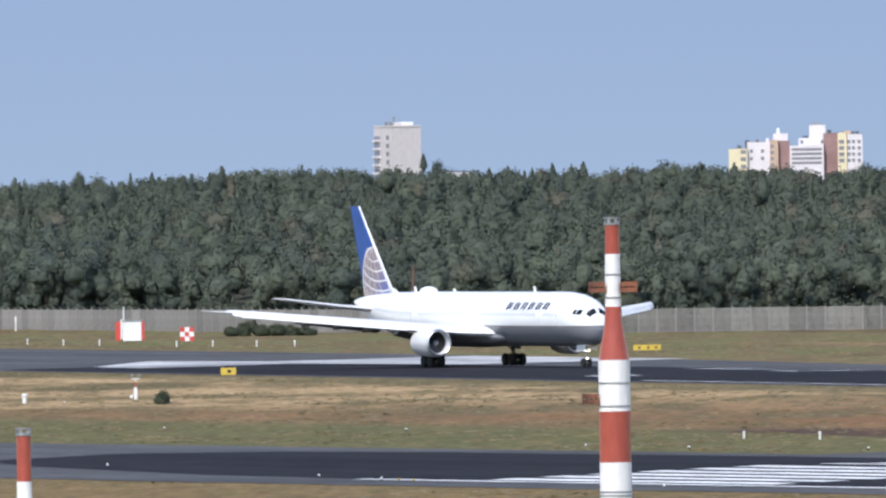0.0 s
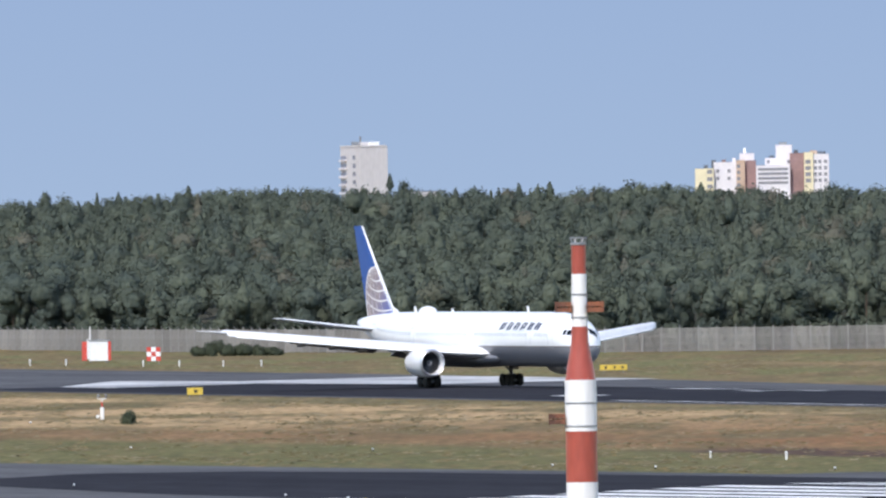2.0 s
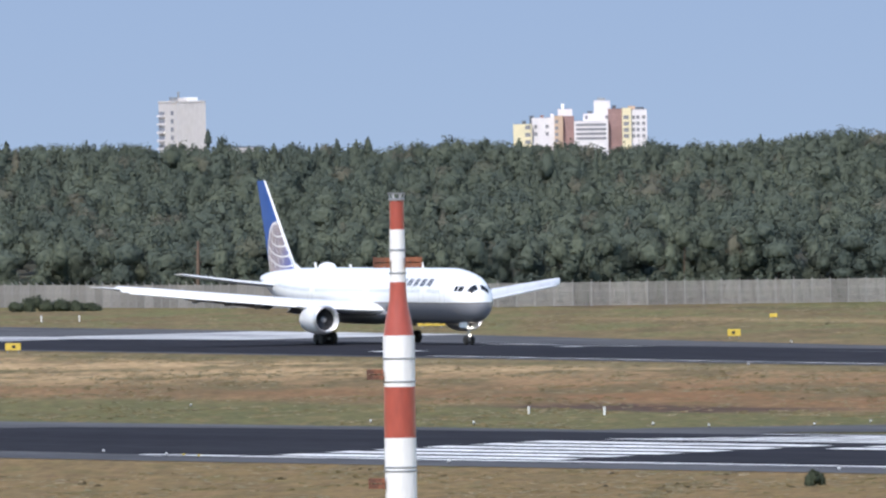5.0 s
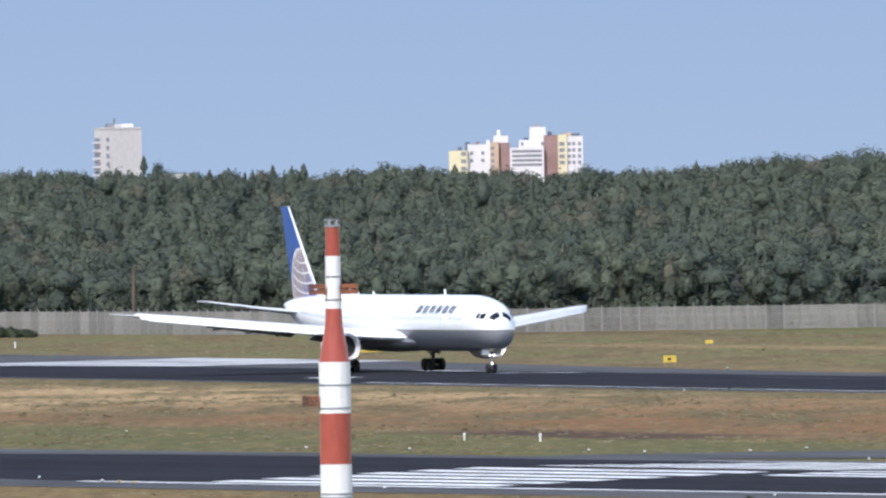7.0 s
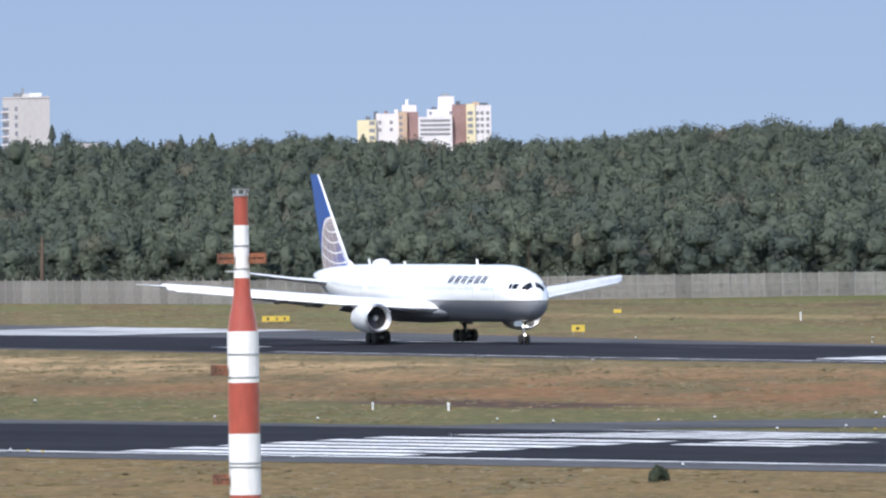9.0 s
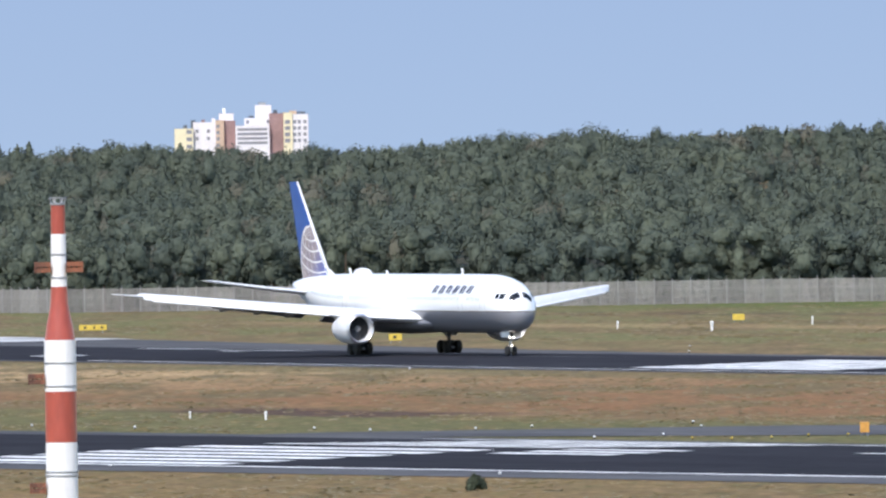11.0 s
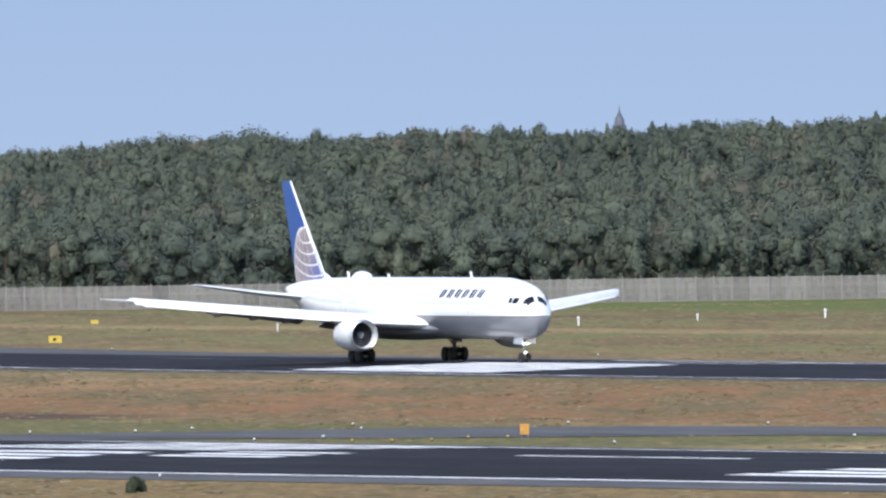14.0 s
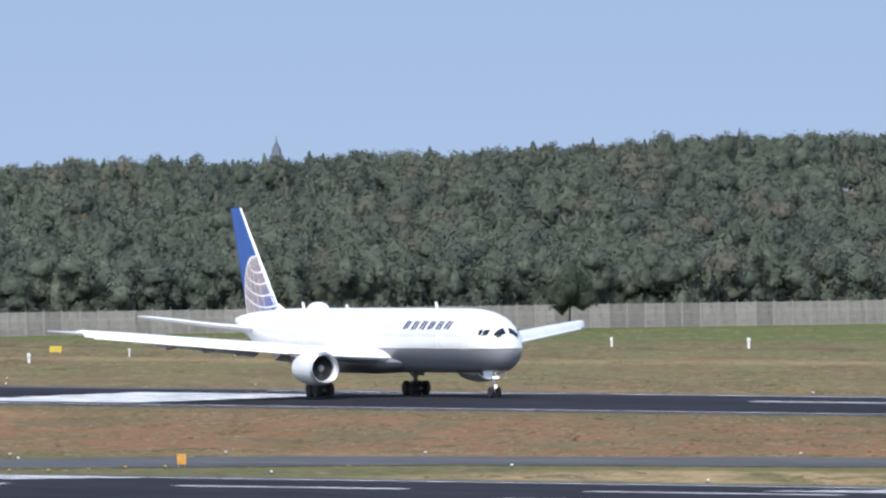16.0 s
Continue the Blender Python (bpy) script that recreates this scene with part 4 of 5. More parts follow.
def hull_patch_z(bm, x0, x1, z0, z1, s, off=0.025):
    """A pane between two heights on one side of the hull."""
    rows = []
    for i in range(6):
        x = x0 + (x1 - x0) * i / 5
        zc, w, h = hull_at(x)
        rows.append([hull_point(x, s * max(math.degrees(math.acos(max(-1, min(1, (z0 + (z1 - z0) * j / 4 - zc) / h)))), 1.5), off) for j in range(5)])
    return sheet(bm, rows)


def foil(chord, thick, droop=0.0, n=9):
    """Wing section in (back, up), nose at 0."""
    up, lo = [], []
    for i in range(n):
        f = (i / (n - 1)) ** 1.8
        y = 5 * thick * (0.2969 * math.sqrt(f) - 0.126 * f - 0.3516 * f * f + 0.2843 * f ** 3 - 0.1036 * f ** 4)
        camber = -droop * (1 - min(f / 0.16, 1.0)) ** 1.5
        up.append((f * chord, y + camber + 0.01))
        lo.append((f * chord, -y * 0.8 + camber - 0.01))
    return up + lo[::-1]


WING = [(1.6, 9.9, 13.4, 3.5, 1.5, 0.1), (4.5, 7.7, 11.0, 3.74, 1.35, 0.2), (8.0, 5.2, 8.5, 4.12, 1.12, 0.32), (12, 2.35, 6.6, 4.57, 0.96, 0.36), (17, -1.25, 4.9, 5.12, 0.8, 0.36),
        (21, -4.1, 3.6, 5.58, 0.68, 0.36), (24.2, -6.4, 2.7, 5.92, 0.56, 0.34), (24.3, -6.7, 2.4, 5.92, 0.22, 0.0), (25.1, -8.4, 1.5, 6.02, 0.14, 0.0), (25.9, -10.3, 0.6, 6.12, 0.06, 0.0)]


def wing_at(y):
    ys = [w[0] for w in WING]
    return [float(np.interp(y, ys, [w[i] for w in WING])) for i in (1, 2, 3, 4, 5)]


def wing_ring(row, s):
    y, x, c, z, th, droop = row
    return [Vector((x - b, s * y, z + u)) for b, u in foil(c, th, droop)]


def fin_point(s, c, side=0, off=0.0):
    """Point of the fin: s up the span, c back along the chord; side -1 or 1 for the skins."""
    xle = -18.2 + (-26.35 + 18.2) * s
    xte = -25.3 + (-28.5 + 25.3) * s
    z = 7.25 + (16.6 - 7.25) * s + 0.25 * (1 - s) * (0.5 - c) * 0.5
    ch = xle - xte
    th = 0.085 * ch * (0.2969 * math.sqrt(max(c, 0)) - 0.126 * c - 0.3516 * c * c + 0.2843 * c ** 3 - 0.1036 * c ** 4) * 5 + 0.012
    return Vector((xle - ch * c, side * (th + off), z))


def make_airliner():
    t = thing("airliner", "white twin-engine airliner with a blue tail fin rolling along the runway", "airplane")
    # hull
    stations = sorted({h[0] for h in HULL} | {float(v) for v in range(-8, 23, 3)}, reverse=True)
    bm = bmesh.new()
    skin(bm, [[hull_point(x, 360 * k / 40) for k in range(40)] for x in stations])
    part("fuselage", bm, M_HULL, t, "white upper hull with a grey belly", True)
    # belly fairing
    bm = bmesh.new()
    rings = []
    for x, w, h in ((12.5, 0.4, 0.2), (11, 1.9, 0.55), (8, 2.65, 0.95), (2, 2.8, 1.1), (-4, 2.7, 1.05), (-7.5, 1.9, 0.6), (-9.5, 0.5, 0.2)):
        rings.append([Vector((x, w * math.sin(2 * math.pi * k / 20), 3.05 + h * math.cos(2 * math.pi * k / 20))) for k in range(20)])
    skin(bm, rings)
    part("belly_fairing", bm, mat("belly_grey", (0.21, 0.213, 0.235), 0.35, vary=0.06, scale=0.5), t, "grey belly fairing", True)
    # flight deck panes
    for s in (-1, 1):
        part("cockpit_window", hull_patch(bmesh.new(), 28.68, 28.22, s * 7, s * 48, 0.025, 4, 6), M_GLASS, t, "dark flight-deck pane", True)
        for x0, x1, z0, z1 in ((27.82, 27.3, 5.38, 5.88), (27.18, 26.78, 5.42, 5.9)):
            part("cockpit_window", hull_patch_z(bmesh.new(), x0, x1, z0, z1, s), M_GLASS, t, "dark flight-deck pane", True)
        for xa, xb in ((23.9, 21.0), (19.2, 6.5), (4.5, -7.5), (-9.3, -18.8)):
            bm = bmesh.new()
            x = xa
            while x > xb:
                hull_patch(bm, x, x - 0.26, s * 75.5, s * 83.5, 0.012, 1, 1)
                x -= 0.52
            tagged(part("cabin_window_strip", bm, M_CABIN, t, "row of small cabin windows"), kind="stuff")
        for x, w in ((25.2, 1.07), (20.2, 1.07), (5.4, 0.6), (-8.4, 1.07), (-19.6, 1.0)):
            bm = bmesh.new()
            for x0, x1, a0, a1 in ((x, x - 0.05, 66, 104), (x - w, x - w - 0.05, 66, 104), (x, x - w, 66, 67.2), (x, x - w, 103, 104.2)):
                hull_patch(bm, x0, x1, s * a0, s * a1, 0.01, 1, 5)
            part("door_outline", bm, M_CABIN, t)
        # airline title as plain slanted shapes
        for k in range(12):
            x = 12.3 + 1.66 * (k // 2) + 0.62 * (k % 2)
            bm = hull_patch(bmesh.new(), x, x + (0.46, 0.42)[k % 2], s * (69.5, 68.0, 69.5)[k % 3], s * (51.0, 52.5)[k % 2], 0.015, 1, 3, 0.45)
            part("title_shape", bm, M_NAVY, t, "plain dark navy slanted bar")
        bm = hull_patch(bmesh.new(), 13.6, 18.6, s * 72.4, s * 71.2, 0.012, 6, 1)
        part("title_bar", bm, M_CABIN, t, "thin grey bar below the title")
    # roof fittings
    bm = bmesh.new()
    bmesh.ops.create_uvsphere(bm, u_segments=20, v_segments=12, radius=1, matrix=Matrix.Translation((-10.2, 0, 7.62)) @ Matrix.Diagonal((1.7, 0.75, 0.62, 1)))
    part("antenna_dome", bm, M_WHITE, t, "white satellite antenna dome", True)
    for x, h in ((14.5, 0.6), (-13.2, 0.6), (-4.0, 0.35)):
        bm = bmesh.new()
        zt = hull_at(x)[0] + hull_at(x)[2]
        skin(bm, [[Vector((x + 0.3 * f - q, 0.03 * e, zt - 0.05 + z)) for f, e in ((1, 0), (0, 1), (-1, 0), (0, -1))] for z, q in ((0, 0), (h, 0.25))])
        part("blade_antenna", bm, M_WHITE, t)
    # wings
    for s in (-1, 1):
        bm = bmesh.new()
        skin(bm, [wing_ring(r, s) for r in WING])
        wing = part("wing", bm, M_WING, t, "pale grey swept wing with a raked tip", True)
        for y0, y1, drop in ((3.2, 7.0, 0.75), (8.9, 17.2, 0.55)):
            bm = bmesh.new()
            rings = []
            for i in range(5):
                y = y0 + (y1 - y0) * i / 4
                x, c, z, th, dr = wing_at(y)
                fc = c * 0.2
                rings.append([Vector((x - c + fc * 0.3 - b * math.cos(0.3) , s * y, z - 0.12 + u - b * math.sin(0.35))) for b, u in foil(fc, 0.26)])
            skin(bm, rings)
            part("flap", bm, M_UNDER, wing, "lowered grey flap", True)
        bm = bmesh.new()
        skin(bm, [[Vector((wing_at(y)[0] + 0.22 - b * math.cos(0.5), s * y, wing_at(y)[2] - wing_at(y)[4] - 0.02 + u - 0.04 + b * 0.25)) for b, u in foil(wing_at(y)[1] * 0.10, 0.22)]
                  for y in (9.6, 13, 18, 23.6)])
        part("slat", bm, M_WHITE, wing, "white extended slat", True)
        for y in (4.6, 10.6, 13.4, 16.4):
            x, c, z, th, dr = wing_at(y)
            bm = bmesh.new()
            bmesh.ops.create_uvsphere(bm, u_segments=12, v_segments=8, radius=1, matrix=Matrix.Translation((x - c * 0.86, s * y, z - 0.42)) @ pose(0, 0, 0, 0, -7, 0) @ Matrix.Diagonal((1.7, 0.2, 0.28, 1)))
            part("flap_fairing", bm, M_UNDER, wing, "dark flap-track fairing", True)
        # engine
        E = Vector((8.15, s * 7.9, 2.6))
        turn = Matrix.Translation(E) @ Matrix.Rotation(radians(-90), 4, "Y")
        eng = part("engine", lathe(bmesh.new(), [(1.16, 0.12), (1.24, 0.0), (1.33, 0.05), (1.42, 0.28), (1.47, 0.8), (1.49, 1.6), (1.46, 2.6), (1.36, 3.6), (1.22, 4.3), (1.20, 4.3), (1.12, 3.0), (1.13, 0.8)], 40, turn, True),
                   M_NACELLE, t, "pale grey engine nacelle", True)
        part("intake_lip", lathe(bmesh.new(), [(1.15, 0.16), (1.205, 0.02), (1.27, -0.03), (1.35, 0.04), (1.425, 0.22), (1.40, 0.24), (1.25, 0.16)], 40, turn, True), M_METAL, eng, "polished intake lip", True)
        part("fan_disc", lathe(bmesh.new(), [(1.13, 0.95), (1.13, 1.05)], 40, turn), M_FAN, eng, "dark fan disc")
        bm = bmesh.new()
        for k in range(24):
            box(bm, -0.10, 0.10, 0.30, 1.10, 0.0, 0.03, turn @ pose(0, 0, 0.86, 0, 0, 15 * k) @ pose(0, 0, 0, 0, 35, 0))
        part("fan_blades", bm, M_FAN, eng, "dark titanium fan blades")
        part("spinner", lathe(bmesh.new(), [(0.02, 0.45), (0.16, 0.58), (0.30, 0.82), (0.33, 0.97)], 20, turn), M_STEEL, eng, "grey spinner cone", True)
        part("core_nozzle", lathe(bmesh.new(), [(0.9, 3.6), (0.82, 4.4), (0.62, 5.4), (0.5, 5.8), (0.3, 5.8)], 28, turn), M_UNDER, eng, "dark core nozzle", True)
        bm = bmesh.new()
        skin(bm, [[Vector((7.9 - f, s * 7.9 + 0.22 * e, z)) for f, e in ((f0, 0), (f0 + 0.8, 1), (f1 - 1.0, 0.8), (f1, 0), (f1 - 1.0, -0.8), (f0 + 0.8, -1))] for z, f0, f1 in ((3.55, 1.2, 6.5), (3.95, 1.8, 8.0), (4.25, 2.8, 8.5))])
        part("pylon", bm, M_WHITE, eng, "white engine pylon")
        # tailplane
        bm = bmesh.new()
        st = ((0.5, -19.2, 6.6, 5.75, 0.6), (4.5, -22.1, 4.6, 6.25, 0.42), (9.1, -25.5, 2.5, 7.0, 0.24), (9.6, -26.2, 1.8, 7.1, 0.1))
        skin(bm, [[Vector((x - b, s * y, z + u)) for b, u in foil(c, th)] for y, x, c, z, th in st])
        part("tailplane", bm, M_WING, t, "pale grey tailplane", True)
    # fin
    bm = bmesh.new()
    cs = [(i / 10) ** 1.6 for i in range(11)]
    rings = []
    for k in range(13):
        s = k / 12
        rings.append([fin_point(s, c, 1) for c in cs] + [fin_point(s, c, -1) for c in cs[::-1]])
    skin(bm, rings)
    fin = part("fin", bm, M_BLUE, t, "deep blue tail fin", True)
    bm = bmesh.new()
    skin(bm, [[Vector((x, y, z)) for x, y, z in ((xf, 0, zt), (xf - 2.2, 0.22, 7.3), (-19.6, 0.3, 7.0), (-19.6, -0.3, 7.0), (xf - 2.2, -0.22, 7.3))] for xf, zt in ((-16.9, 7.5), (-18.5, 8.1))])
    part("dorsal_fillet", bm, M_WHITE, fin, "white dorsal fillet", True)
    bm = bmesh.new()
    skin(bm, [[fin_point(k / 12, 0.05, 1, 0.02), fin_point(k / 12, 0.0, 0, 0) + Vector((0.1, 0, 0)), fin_point(k / 12, 0.05, -1, 0.02)] for k in range(13)])
    part("leading_edge", bm, M_WHITE, fin, "bright leading edge", True)

    def rim(s):
        return 0.04 + 0.94 * math.sqrt(max(0.0, 1 - (s / 0.545) ** 2.2))
    for sd in (-1, 1):
        bm = bmesh.new()
        n = 18
        sheet(bm, [[fin_point(0.54 * i / n, 0.04 + (rim(0.54 * i / n) - 0.04) * j / 10, sd, 0.012) for j in range(11)] for i in range(n + 1)])
        part("globe_field", bm, M_TAUPE, fin, "grey-blue globe shape", True)
        bm = bmesh.new()

        def line(pts, w):
            for (s0, c0), (s1, c1) in zip(pts, pts[1:]):
                ds, dc = (s1 - s0) * 9.5, (c1 - c0) * 6
                ln = math.hypot(ds, dc) or 1
                ns, nc = -dc / ln * w / 9.5, ds / ln * w / 6
                sheet(bm, [[fin_point(max(0, a + e * ns), min(1, max(0.03, b + e * nc)), sd, 0.024) for e in (-0.5, 0.5)] for a, b in ((s0, c0), (s1, c1))])
        line([(0.545 * i / 30, rim(0.545 * i / 30)) for i in range(31)], 0.16)
        for fr in (0.28, 0.5, 0.7, 0.87):
            line([(0.54 * i / 24, 0.04 + (rim(0.54 * i / 24) - 0.04) * fr) for i in range(25)], 0.07)
        for s0 in (0.05, 0.16, 0.27, 0.38):
            up = [s0 + 0.22 * (j / 14 - 0.25) ** 2 for j in range(15)]
            line([(u, 0.04 + (rim(u) - 0.04) * j / 14) for j, u in enumerate(up)], 0.15)
        part("globe_lattice", bm, M_GOLD, fin, "pale curved globe lines")
    # tail cone outlet
    bm = bmesh.new()
    rod(bm, (-27.3, 0, 6.5), (-27.8, 0, 6.53), 0.22, 0.16, 14)
    part("tail_outlet", bm, M_UNDER, t)

    # landing gear
    def wheel(parent, x, y, r, w):
        m = Matrix.Translation((x, y, r)) @ Matrix.Rotation(radians(90), 4, "X")
        h = w / 2
        wl = part("wheel", lathe(bmesh.new(), [(r * 0.5, -h), (r * 0.8, -h), (r * 0.95, -h * 0.8), (r, -h * 0.4), (r, h * 0.4), (r * 0.95, h * 0.8), (r * 0.8, h), (r * 0.5, h)], 24, m), M_TYRE, parent, "black tyre", True)
        part("rim", lathe(bmesh.new(), [(r * 0.2, -h * 1.02), (r * 0.5, -h * 0.9), (r * 0.5, h * 0.9), (r * 0.2, h * 1.02)], 18, m), M_TYRE, wl, "dark wheel rim", True)
    for s in (-1, 1):
        bm = bmesh.new()
        rod(bm, (0, s * 4.65, 0.75), (-0.2, s * 4.5, 3.5), 0.17, 0.2, 14)
        rod(bm, (0, s * 4.65, 1.4), (0.1, s * 3.0, 3.1), 0.09, 0.09, 10)
        rod(bm, (0.15, s * 4.65, 1.3), (1.6, s * 4.3, 3.3), 0.07, 0.07, 10)
        box(bm, -0.95, 0.95, s * 4.65 - 0.12, s * 4.65 + 0.12, 0.46, 0.72, bevel=0.04)
        for x in (-0.72, 0.72):
            rod(bm, (x, s * 4.65 - 0.62, 0.58), (x, s * 4.65 + 0.62, 0.58), 0.09, 0.09, 10)
        g = part("main_gear", bm, M_UNDER, t, "dark main landing gear leg", True)
        for x in (-0.72, 0.72):
            for dy in (-0.57, 0.57):
                wheel(g, x, s * 4.65 + dy, 0.64, 0.52)
        bm = bmesh.new()
        box(bm, -0.9, 0.9, s * 5.05 - 0.03, s * 5.05 + 0.03, 1.7, 3.4, bevel=0.02)
        part("gear_door", bm, M_UNDER, g, "grey gear door")
    bm = bmesh.new()
    rod(bm, (25.85, 0, 0.6), (25.65, 0, 3.0), 0.11, 0.13, 12)
    rod(bm, (25.8, 0, 1.3), (24.6, 0, 2.7), 0.07, 0.07, 8)
    rod(bm, (25.85, -0.42, 0.47), (25.85, 0.42, 0.47), 0.07, 0.07, 8)
    g = part("nose_gear", bm, M_STEEL, t, "grey steel nose gear leg", True)
    for dy in (-0.33, 0.33):
        wheel(g, 25.85, dy, 0.47, 0.32)
    for s in (-1, 1):
        bm = bmesh.new()
        box(bm, 25.0, 26.9, s * 0.62 - 0.025, s * 0.62 + 0.025, 1.75, 2.75, Matrix.Identity(4), 0.02)
        part("gear_door", bm, M_WHITE, g, "white nose-gear door")
        part("taxi_light", lathe(bmesh.new(), [(0.04, -0.06), (0.10, 0.0), (0.09, 0.04), (0.03, 0.06)], 14, Matrix.Translation((26.07, s * 0.2, 1.75)) @ Matrix.Rotation(radians(90), 4, "Y")), M_GLOW, g, "lit landing light", True)
    part("taxi_light", lathe(bmesh.new(), [(0.04, -0.06), (0.10, 0.0), (0.09, 0.04), (0.03, 0.06)], 14, Matrix.Translation((26.1, 0, 0.95)) @ Matrix.Rotation(radians(90), 4, "Y")), M_GLOW, g, "lit taxi light", True)
    return t


def glow_material():
    m = bpy.data.materials.new("lit_lamp")
    m.use_nodes = True
    b = m.node_tree.nodes["Principled BSDF"]
    b.inputs["Base Color"].default_value = (0.9, 0.9, 0.85, 1)
    b.inputs["Emission Color"].default_value = (1.0, 0.93, 0.8, 1)
    b.inputs["Emission Strength"].default_value = 4.0
    return m


M_GLOW = glow_material()


# ---- field furniture ----
def place(x, y, mid=None, lift=0.0, turn=0.0):
    z = ground_z(x, y) if mid is None else deck(x, y, mid, 0.05)
    return pose(x, y, z + lift, 0, 0, turn)


def make_sign(x, y, w, h, bars, label):
    w, h = w * 0.92, h * 0.85
    t = thing("taxi_sign", label, "sign", place(x, y, turn=66))
    bm = bmesh.new()
    box(bm, -w / 2, w / 2, -0.12, 0.12, 0.3, 0.3 + h, bevel=0.03)
    panel = part("panel", bm, M_YELLOW, t, "yellow sign panel")
    for k, (p, bw) in enumerate(bars):
        bm = bmesh.new()
        box(bm, p * w - bw * 0.35, p * w + bw * 0.35, -0.135, -0.123, 0.3 + h * 0.3, 0.3 + h * 0.7)
        part("bar", bm, M_BLACK, panel, "plain dark bar")
    for sx in (-0.35, 0.35):
        bm = rod(bmesh.new(), (sx * w, 0, -0.1), (sx * w, 0, 0.32), 0.04, 0.04, 8)
        part("leg", bm, M_STEEL, t)


def make_post(x, y, h, label, red=False, wide=0.16):
    h, wide = h * 0.85, wide * 0.8
    t = thing("marker_post", label, "marker post", place(x, y))
    bm = bmesh.new()
    lathe(bm, [(wide * 0.5, -0.1), (wide * 0.5, h * 0.6), (wide * 0.42, h * 0.62)], 10)
    part("shaft", bm, M_MWHITE, t)
    bm = bmesh.new()
    lathe(bm, [(wide * 0.55, h * 0.62), (wide * 0.7, h * 0.7), (wide * 0.7, h * 0.92), (wide * 0.4, h)], 10)
    part("head", bm, M_SIGNRED if red else M_MWHITE, t)


LIGHT = {}


def make_edge_light(x, y, mid=None, gold=False):
    key = "gold" if gold else "white"
    if key not in LIGHT:
        t = thing("runway_light", "small %s-capped edge light beside the asphalt" % ("amber" if gold else "white"), "runway light", None, "edge lights")
        part("base", lathe(bmesh.new(), [(0.10, -0.05), (0.10, 0.03), (0.04, 0.05), (0.035, 0.10)], 12), M_BLACK, t)
        part("lens", lathe(bmesh.new(), [(0.055, 0.10), (0.085, 0.13), (0.075, 0.20), (0.03, 0.23)], 12), M_YELLOW if gold else M_WHITE, t)
        LIGHT[key] = t
        t.matrix_basis = place(x, y, mid)
        return
    copy_thing(LIGHT[key], place(x, y, mid))


def make_cabin(x, y):
    t = thing("equipment_cabin", "white equipment cabin with red corner panels near the fence", "cabin", place(x, y, turn=66))
    bm = box(bmesh.new(), -1.0, 1.4, -1.2, 1.2, 0.25, 2.75, bevel=0.05)
    part("body", bm, M_WHITE, t)
    for x0 in (-1.9, 1.42):
        bm = box(bmesh.new(), x0, x0 + 0.36 + (0.3 if x0 < 0 else 0), -1.22, -1.0, 0.3, 2.7)
        part("red_panel", bm, M_SIGNRED, t, "red side panel")
    bm = box(bmesh.new(), -1.24, -1.02, -1.25, -1.0, 0.5, 3.0)
    part("white_panel", bm, M_WHITE, t)
    bm = box(bmesh.new(), -1.15, 1.55, -1.3, 1.3, 2.76, 2.9, bevel=0.03)
    part("roof", bm, M_STEEL, t)
    bm = rod(bmesh.new(), (-0.9, 0, 2.8), (-0.9, 0, 4.6), 0.09, 0.07, 8)
    part("mast", bm, M_MWHITE, t)
    for sx in (-0.8, 1.2):
        bm = box(bmesh.new(), sx - 0.1, sx + 0.1, -0.9, 0.9, -0.1, 0.26)
        part("foot", bm, M_POST, t)


def make_check_board(x, y):
    t = thing("checker_board", "red and white chequered marker board on legs", "marker board", place(x, y, turn=66))
    s = 0.58
    for i in range(3):
        for j in range(3):
            bm = box(bmesh.new(), (i - 1.5) * s, (i - 0.5) * s, -0.05, 0.05, 0.35 + j * s, 0.35 + (j + 1) * s)
            part("panel", bm, M_SIGNRED if (i + j) % 2 == 0 else M_WHITE, t)
    for sx in (-0.6, 0.6):
        part("leg", rod(bmesh.new(), (sx, 0.09, -0.1), (sx, 0.09, 1.6), 0.04, 0.04, 8), M_STEEL, t)


def make_light_post(x, y):
    t = thing("approach_light", "white and red frangible approach light post with two lamps", "approach light", place(x, y, turn=66))
    part("pole", lathe(bmesh.new(), [(0.16, -0.1), (0.2, 0.5), (0.16, 1.1), (0.06, 1.15), (0.05, 1.9)], 12), M_MWHITE, t)
    part("band", lathe(bmesh.new(), [(0.065, 1.2), (0.07, 1.25), (0.07, 1.6), (0.06, 1.65)], 12), M_SIGNRED, t, "red band")
    part("crossbar", box(bmesh.new(), -0.42, 0.42, -0.04, 0.04, 1.9, 1.98, bevel=0.01), M_MWHITE, t)
    for sx in (-0.34, 0.34):
        part("lamp", lathe(bmesh.new(), [(0.05, 1.98), (0.12, 2.1), (0.14, 2.3), (0.06, 2.36)], 12, Matrix.Translation((sx, 0, 0))), M_STEEL, t)
    part("lamp", lathe(bmesh.new(), [(0.1, 0.15), (0.14, 0.2), (0.14, 0.42), (0.08, 0.46)], 12, Matrix.Translation((-0.4, 0, 0))), M_MWHITE, t)


def make_dead_trunk(bearing, dist, tall):
    p = far_at(bearing, dist)
    t = thing("dead_trunk", "bare brown dead pine trunk at the forest edge", "dead tree", pose(p.x, p.y, ground_z(p.x, p.y)))
    part("trunk", rod(bmesh.new(), (0, 0, -0.2), (0.15, 0.1, tall), 0.32, 0.2, 10), M_BARK, t)
    for k in range(4):
        a, h = 1.7 * k, tall * (0.55 + 0.1 * k)
        part("branch_stub", rod(bmesh.new(), (0.1, 0, h), (math.cos(a) * 0.9, math.sin(a) * 0.9, h + 0.4), 0.07, 0.03, 6), M_BARK, t)


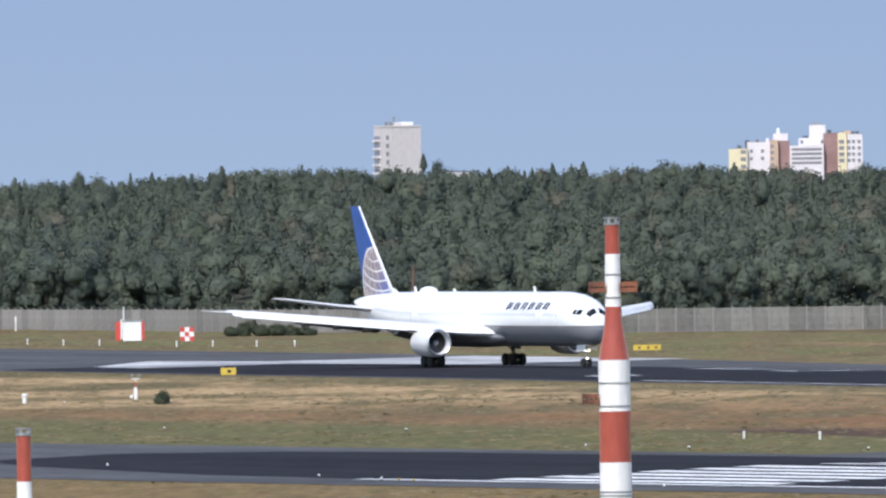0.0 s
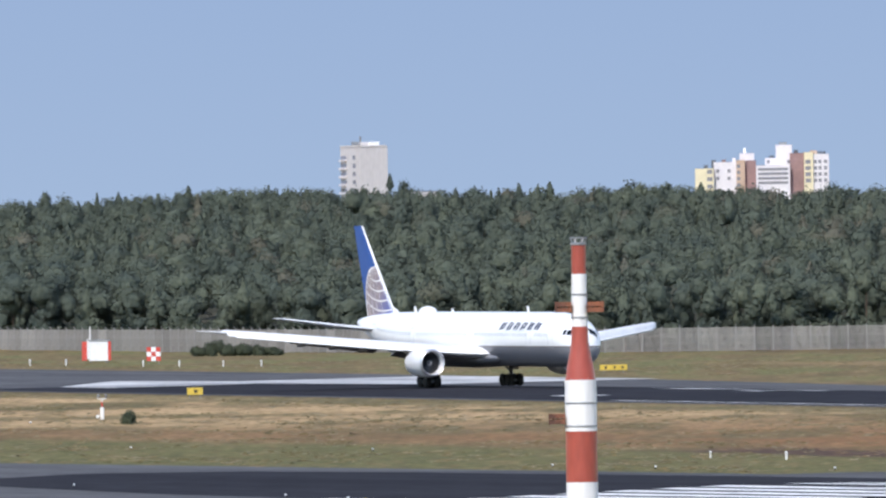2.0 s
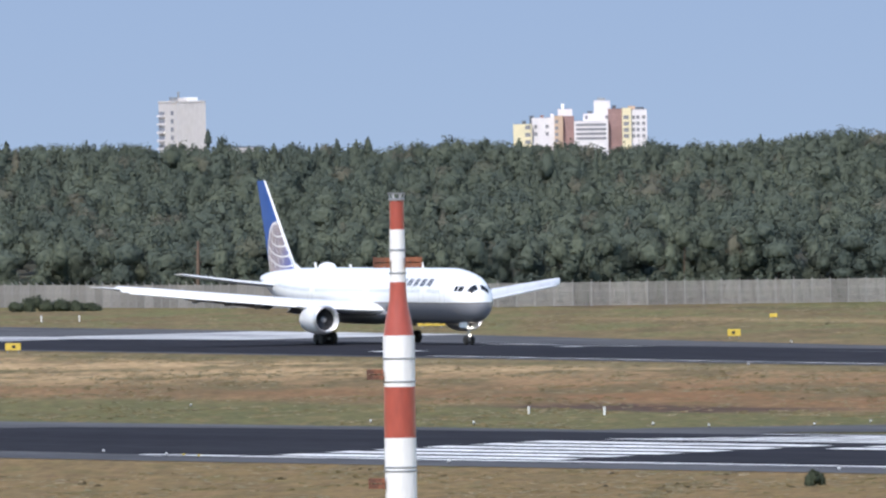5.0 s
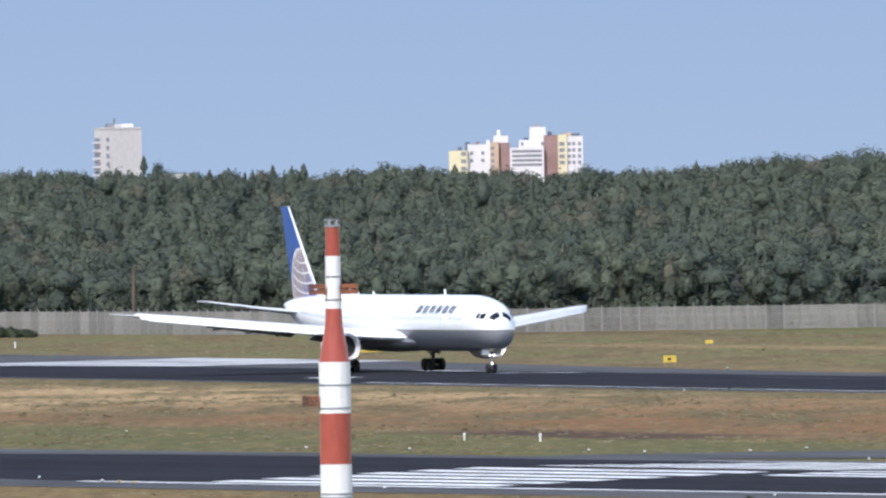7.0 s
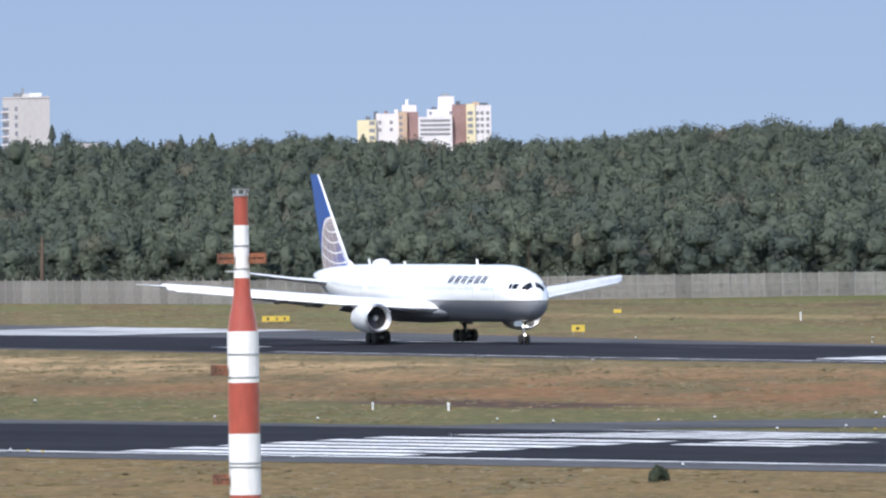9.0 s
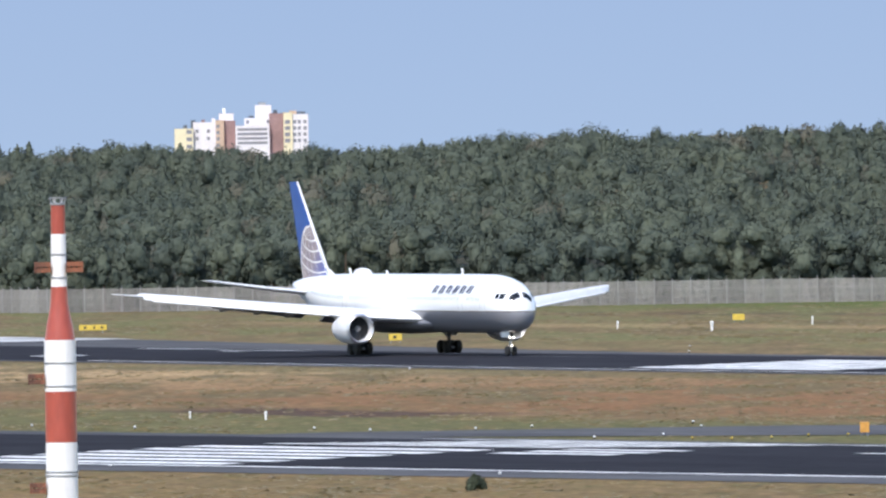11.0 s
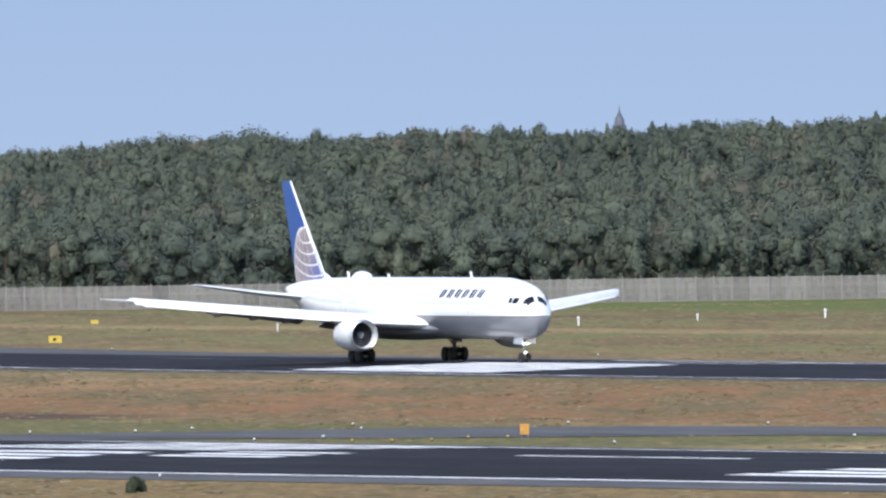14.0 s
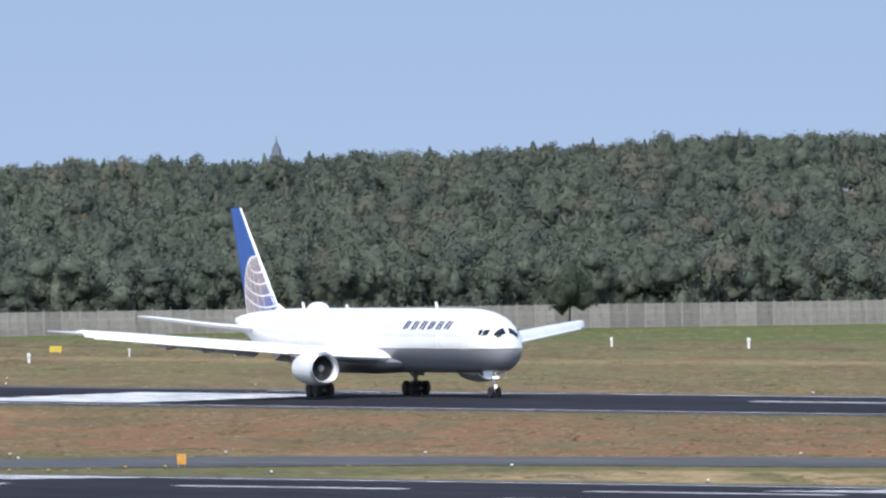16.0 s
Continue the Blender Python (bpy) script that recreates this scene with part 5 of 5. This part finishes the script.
def make_yellow_box(x, y):
    t = thing("field_marker_box", "amber field marker box on two short legs", "marker box", place(x, y, turn=66))
    part("body", box(bmesh.new(), -0.3, 0.3, -0.2, 0.2, 0.25, 0.95, bevel=0.04), mat("amber_paint", (0.62, 0.30, 0.06), 0.5, scale=3), t)
    for sx in (-0.2, 0.2):
        part("leg", rod(bmesh.new(), (sx, 0, -0.1), (sx, 0, 0.26), 0.04, 0.04, 8), M_STEEL, t)


# ---- everything in its place ----
make_backdrop()
make_ground()
make_runways()
make_forest_floor()
make_woods()
make_grass_tufts()
make_tower_block()
make_estate()
make_low_block()
make_spire()
make_fence()
make_mast(-230.02, 97.92, 17.82, (0.54, 1.36, 2.19, 2.99, 3.785, 4.74), "red and white banded tubular steel mast with rusty brackets")
make_mast(-233.48, 89.38, 14.68, (0.80, 1.7, 2.5, 3.3, 4.1, 4.9), "shorter red and white banded steel mast", ((-1, 2.80, 0.245), (-1, 4.50, 0.245)))
airliner = make_airliner()

for x, y, w, h, bars in ((-1499, 596, 1.7, 0.85, ((0.05, 0.5),)), (-1677, 718, 3.4, 0.75, ((-0.28, 0.4), (0.05, 0.3), (0.33, 0.35))),
                         (-1529, 689, 1.5, 0.85, ((-0.05, 0.5),)), (-1668, 795, 1.5, 0.85, ()), (-1713, 777, 1.0, 0.5, ())):
    make_sign(x, y, w, h, bars, "yellow taxiway sign with dark bars" if bars else "plain yellow taxiway sign board")
for x, y, h, red, w in ((-1082, 477, 0.72, False, 0.2), (-1096, 477, 0.65, False, 0.16), (-1593, 756, 1.25, False, 0.34), (-1626, 760, 1.1, False, 0.2), (-1636, 789, 1.1, False, 0.22),
                        (-1655, 827, 0.9, False, 0.22), (-1625, 797, 1.2, False, 0.26), (-1652, 842, 1.3, False, 0.3), (-1635, 850, 1.3, False, 0.28), (-1592, 845, 1.4, False, 0.36), (-1371, 525, 1.05, False, 0.5)):
    make_post(x, y, h, "slim white marker post in the grass", red, w)
for k, (x, y) in enumerate(((-1892, 725), (-1869, 721), (-1863, 723.5), (-1833, 722), (-1826, 724), (-1819, 727), (-1819, 732))):
    make_post(x, y, 0.9, "short pale marker post in the grass", False, 0.2)
for x, y in ((-2100, 803), (-2070, 830)):
    make_post(x, y, 2.6, "tall slim white post before the fence", False, 0.3)
make_dead_trunk(22.345, fence_range(22.345) + 5, 9.0)
make_cabin(-1897, 741)
make_check_board(-1870, 738)
make_light_post(-1373, 536.7)
make_yellow_box(-954, 463.8)
make_bush(-1343, 527.6, 1.45, 0.85, 3, "dark green round bush in the grass")
make_bush(-826, 377, 1.0, 0.65, 4, "low dark green bush on the verge")
for k, (dx, h, r) in enumerate(((-4.5, 1.5, 1.5), (-2.6, 2.3, 1.7), (-0.4, 1.8, 1.6), (1.6, 1.9, 1.7), (3.6, 1.6, 1.6), (5.4, 1.2, 1.3))):
    make_bush(-1972 + dx * 0.4, 789.5 + dx * 0.92, h, r, 20 + k, "wide dark shrub before the fence")
make_tree(-1838, 949.5, 8.8, 3.5, "tree", "small dark round-crowned tree by the fence")
for x, y in ((-1079, 457), (-1060, 457), (-1035, 460), (-1022, 458.5), (-1015, 463.4), (-1020, 470), (-971, 452), (-974, 458.5), (-1002, 474.6), (-926, 397.5),
             (-864, 396), (-1052, 409), (-995, 402), (-979, 400), (-1214, 477), (-1172, 481), (-1019, 482), (-1005, 492), (-926, 456.6), (-984, 497), (-928, 475), (-859, 453),
             (-948, 507), (-1412, 667.6), (-1324, 598), (-1486, 676), (-1241, 665), (-1452, 686.6), (-1366, 672), (-1361, 525)):
    make_edge_light(x, y, NEAR_Y if 398 < y < 450 else None)
for x, y in ((-957, 452.6), (-953, 453.6), (-953, 456.5), (-957.6, 461.4), (-955.7, 463.4), (-971, 399), (-976, 400)):
    make_edge_light(x, y, None, True)


def motions():
    """The take-off roll: about 3.6 m/s at the start, gaining about 2 m/s each second."""
    rows = []
    for k in range(33):
        t = k * 0.5
        x = -1529.850 + 3.47701 * t ** 1 + 0.232768 * t ** 2 + 0.062536 * t ** 3 - 0.0014164 * t ** 4
        drift = 635.492 - 0.0350831 * t - 0.00293133 * t ** 2 - 0.00186912 * t ** 3
        y = 633.6 + 0.55 * (drift - 633.6)
        x *= y / drift
        z = deck(x, y, FAR_Y, 0.05)
        pitch = math.degrees(math.atan2(deck(x - 20, y, FAR_Y, 0) - deck(x + 20, y, FAR_Y, 0), 40))
        # straightening out of its line-up turn in the first seconds
        yaw = 3.782 - 1.01009 * t ** 1 + 0.0613381 * t ** 2 - 0.00122313 * t ** 3
        rows.append((t, pose(x, y, z, 0, pitch, yaw)))
    walk(airliner, rows)


motions()
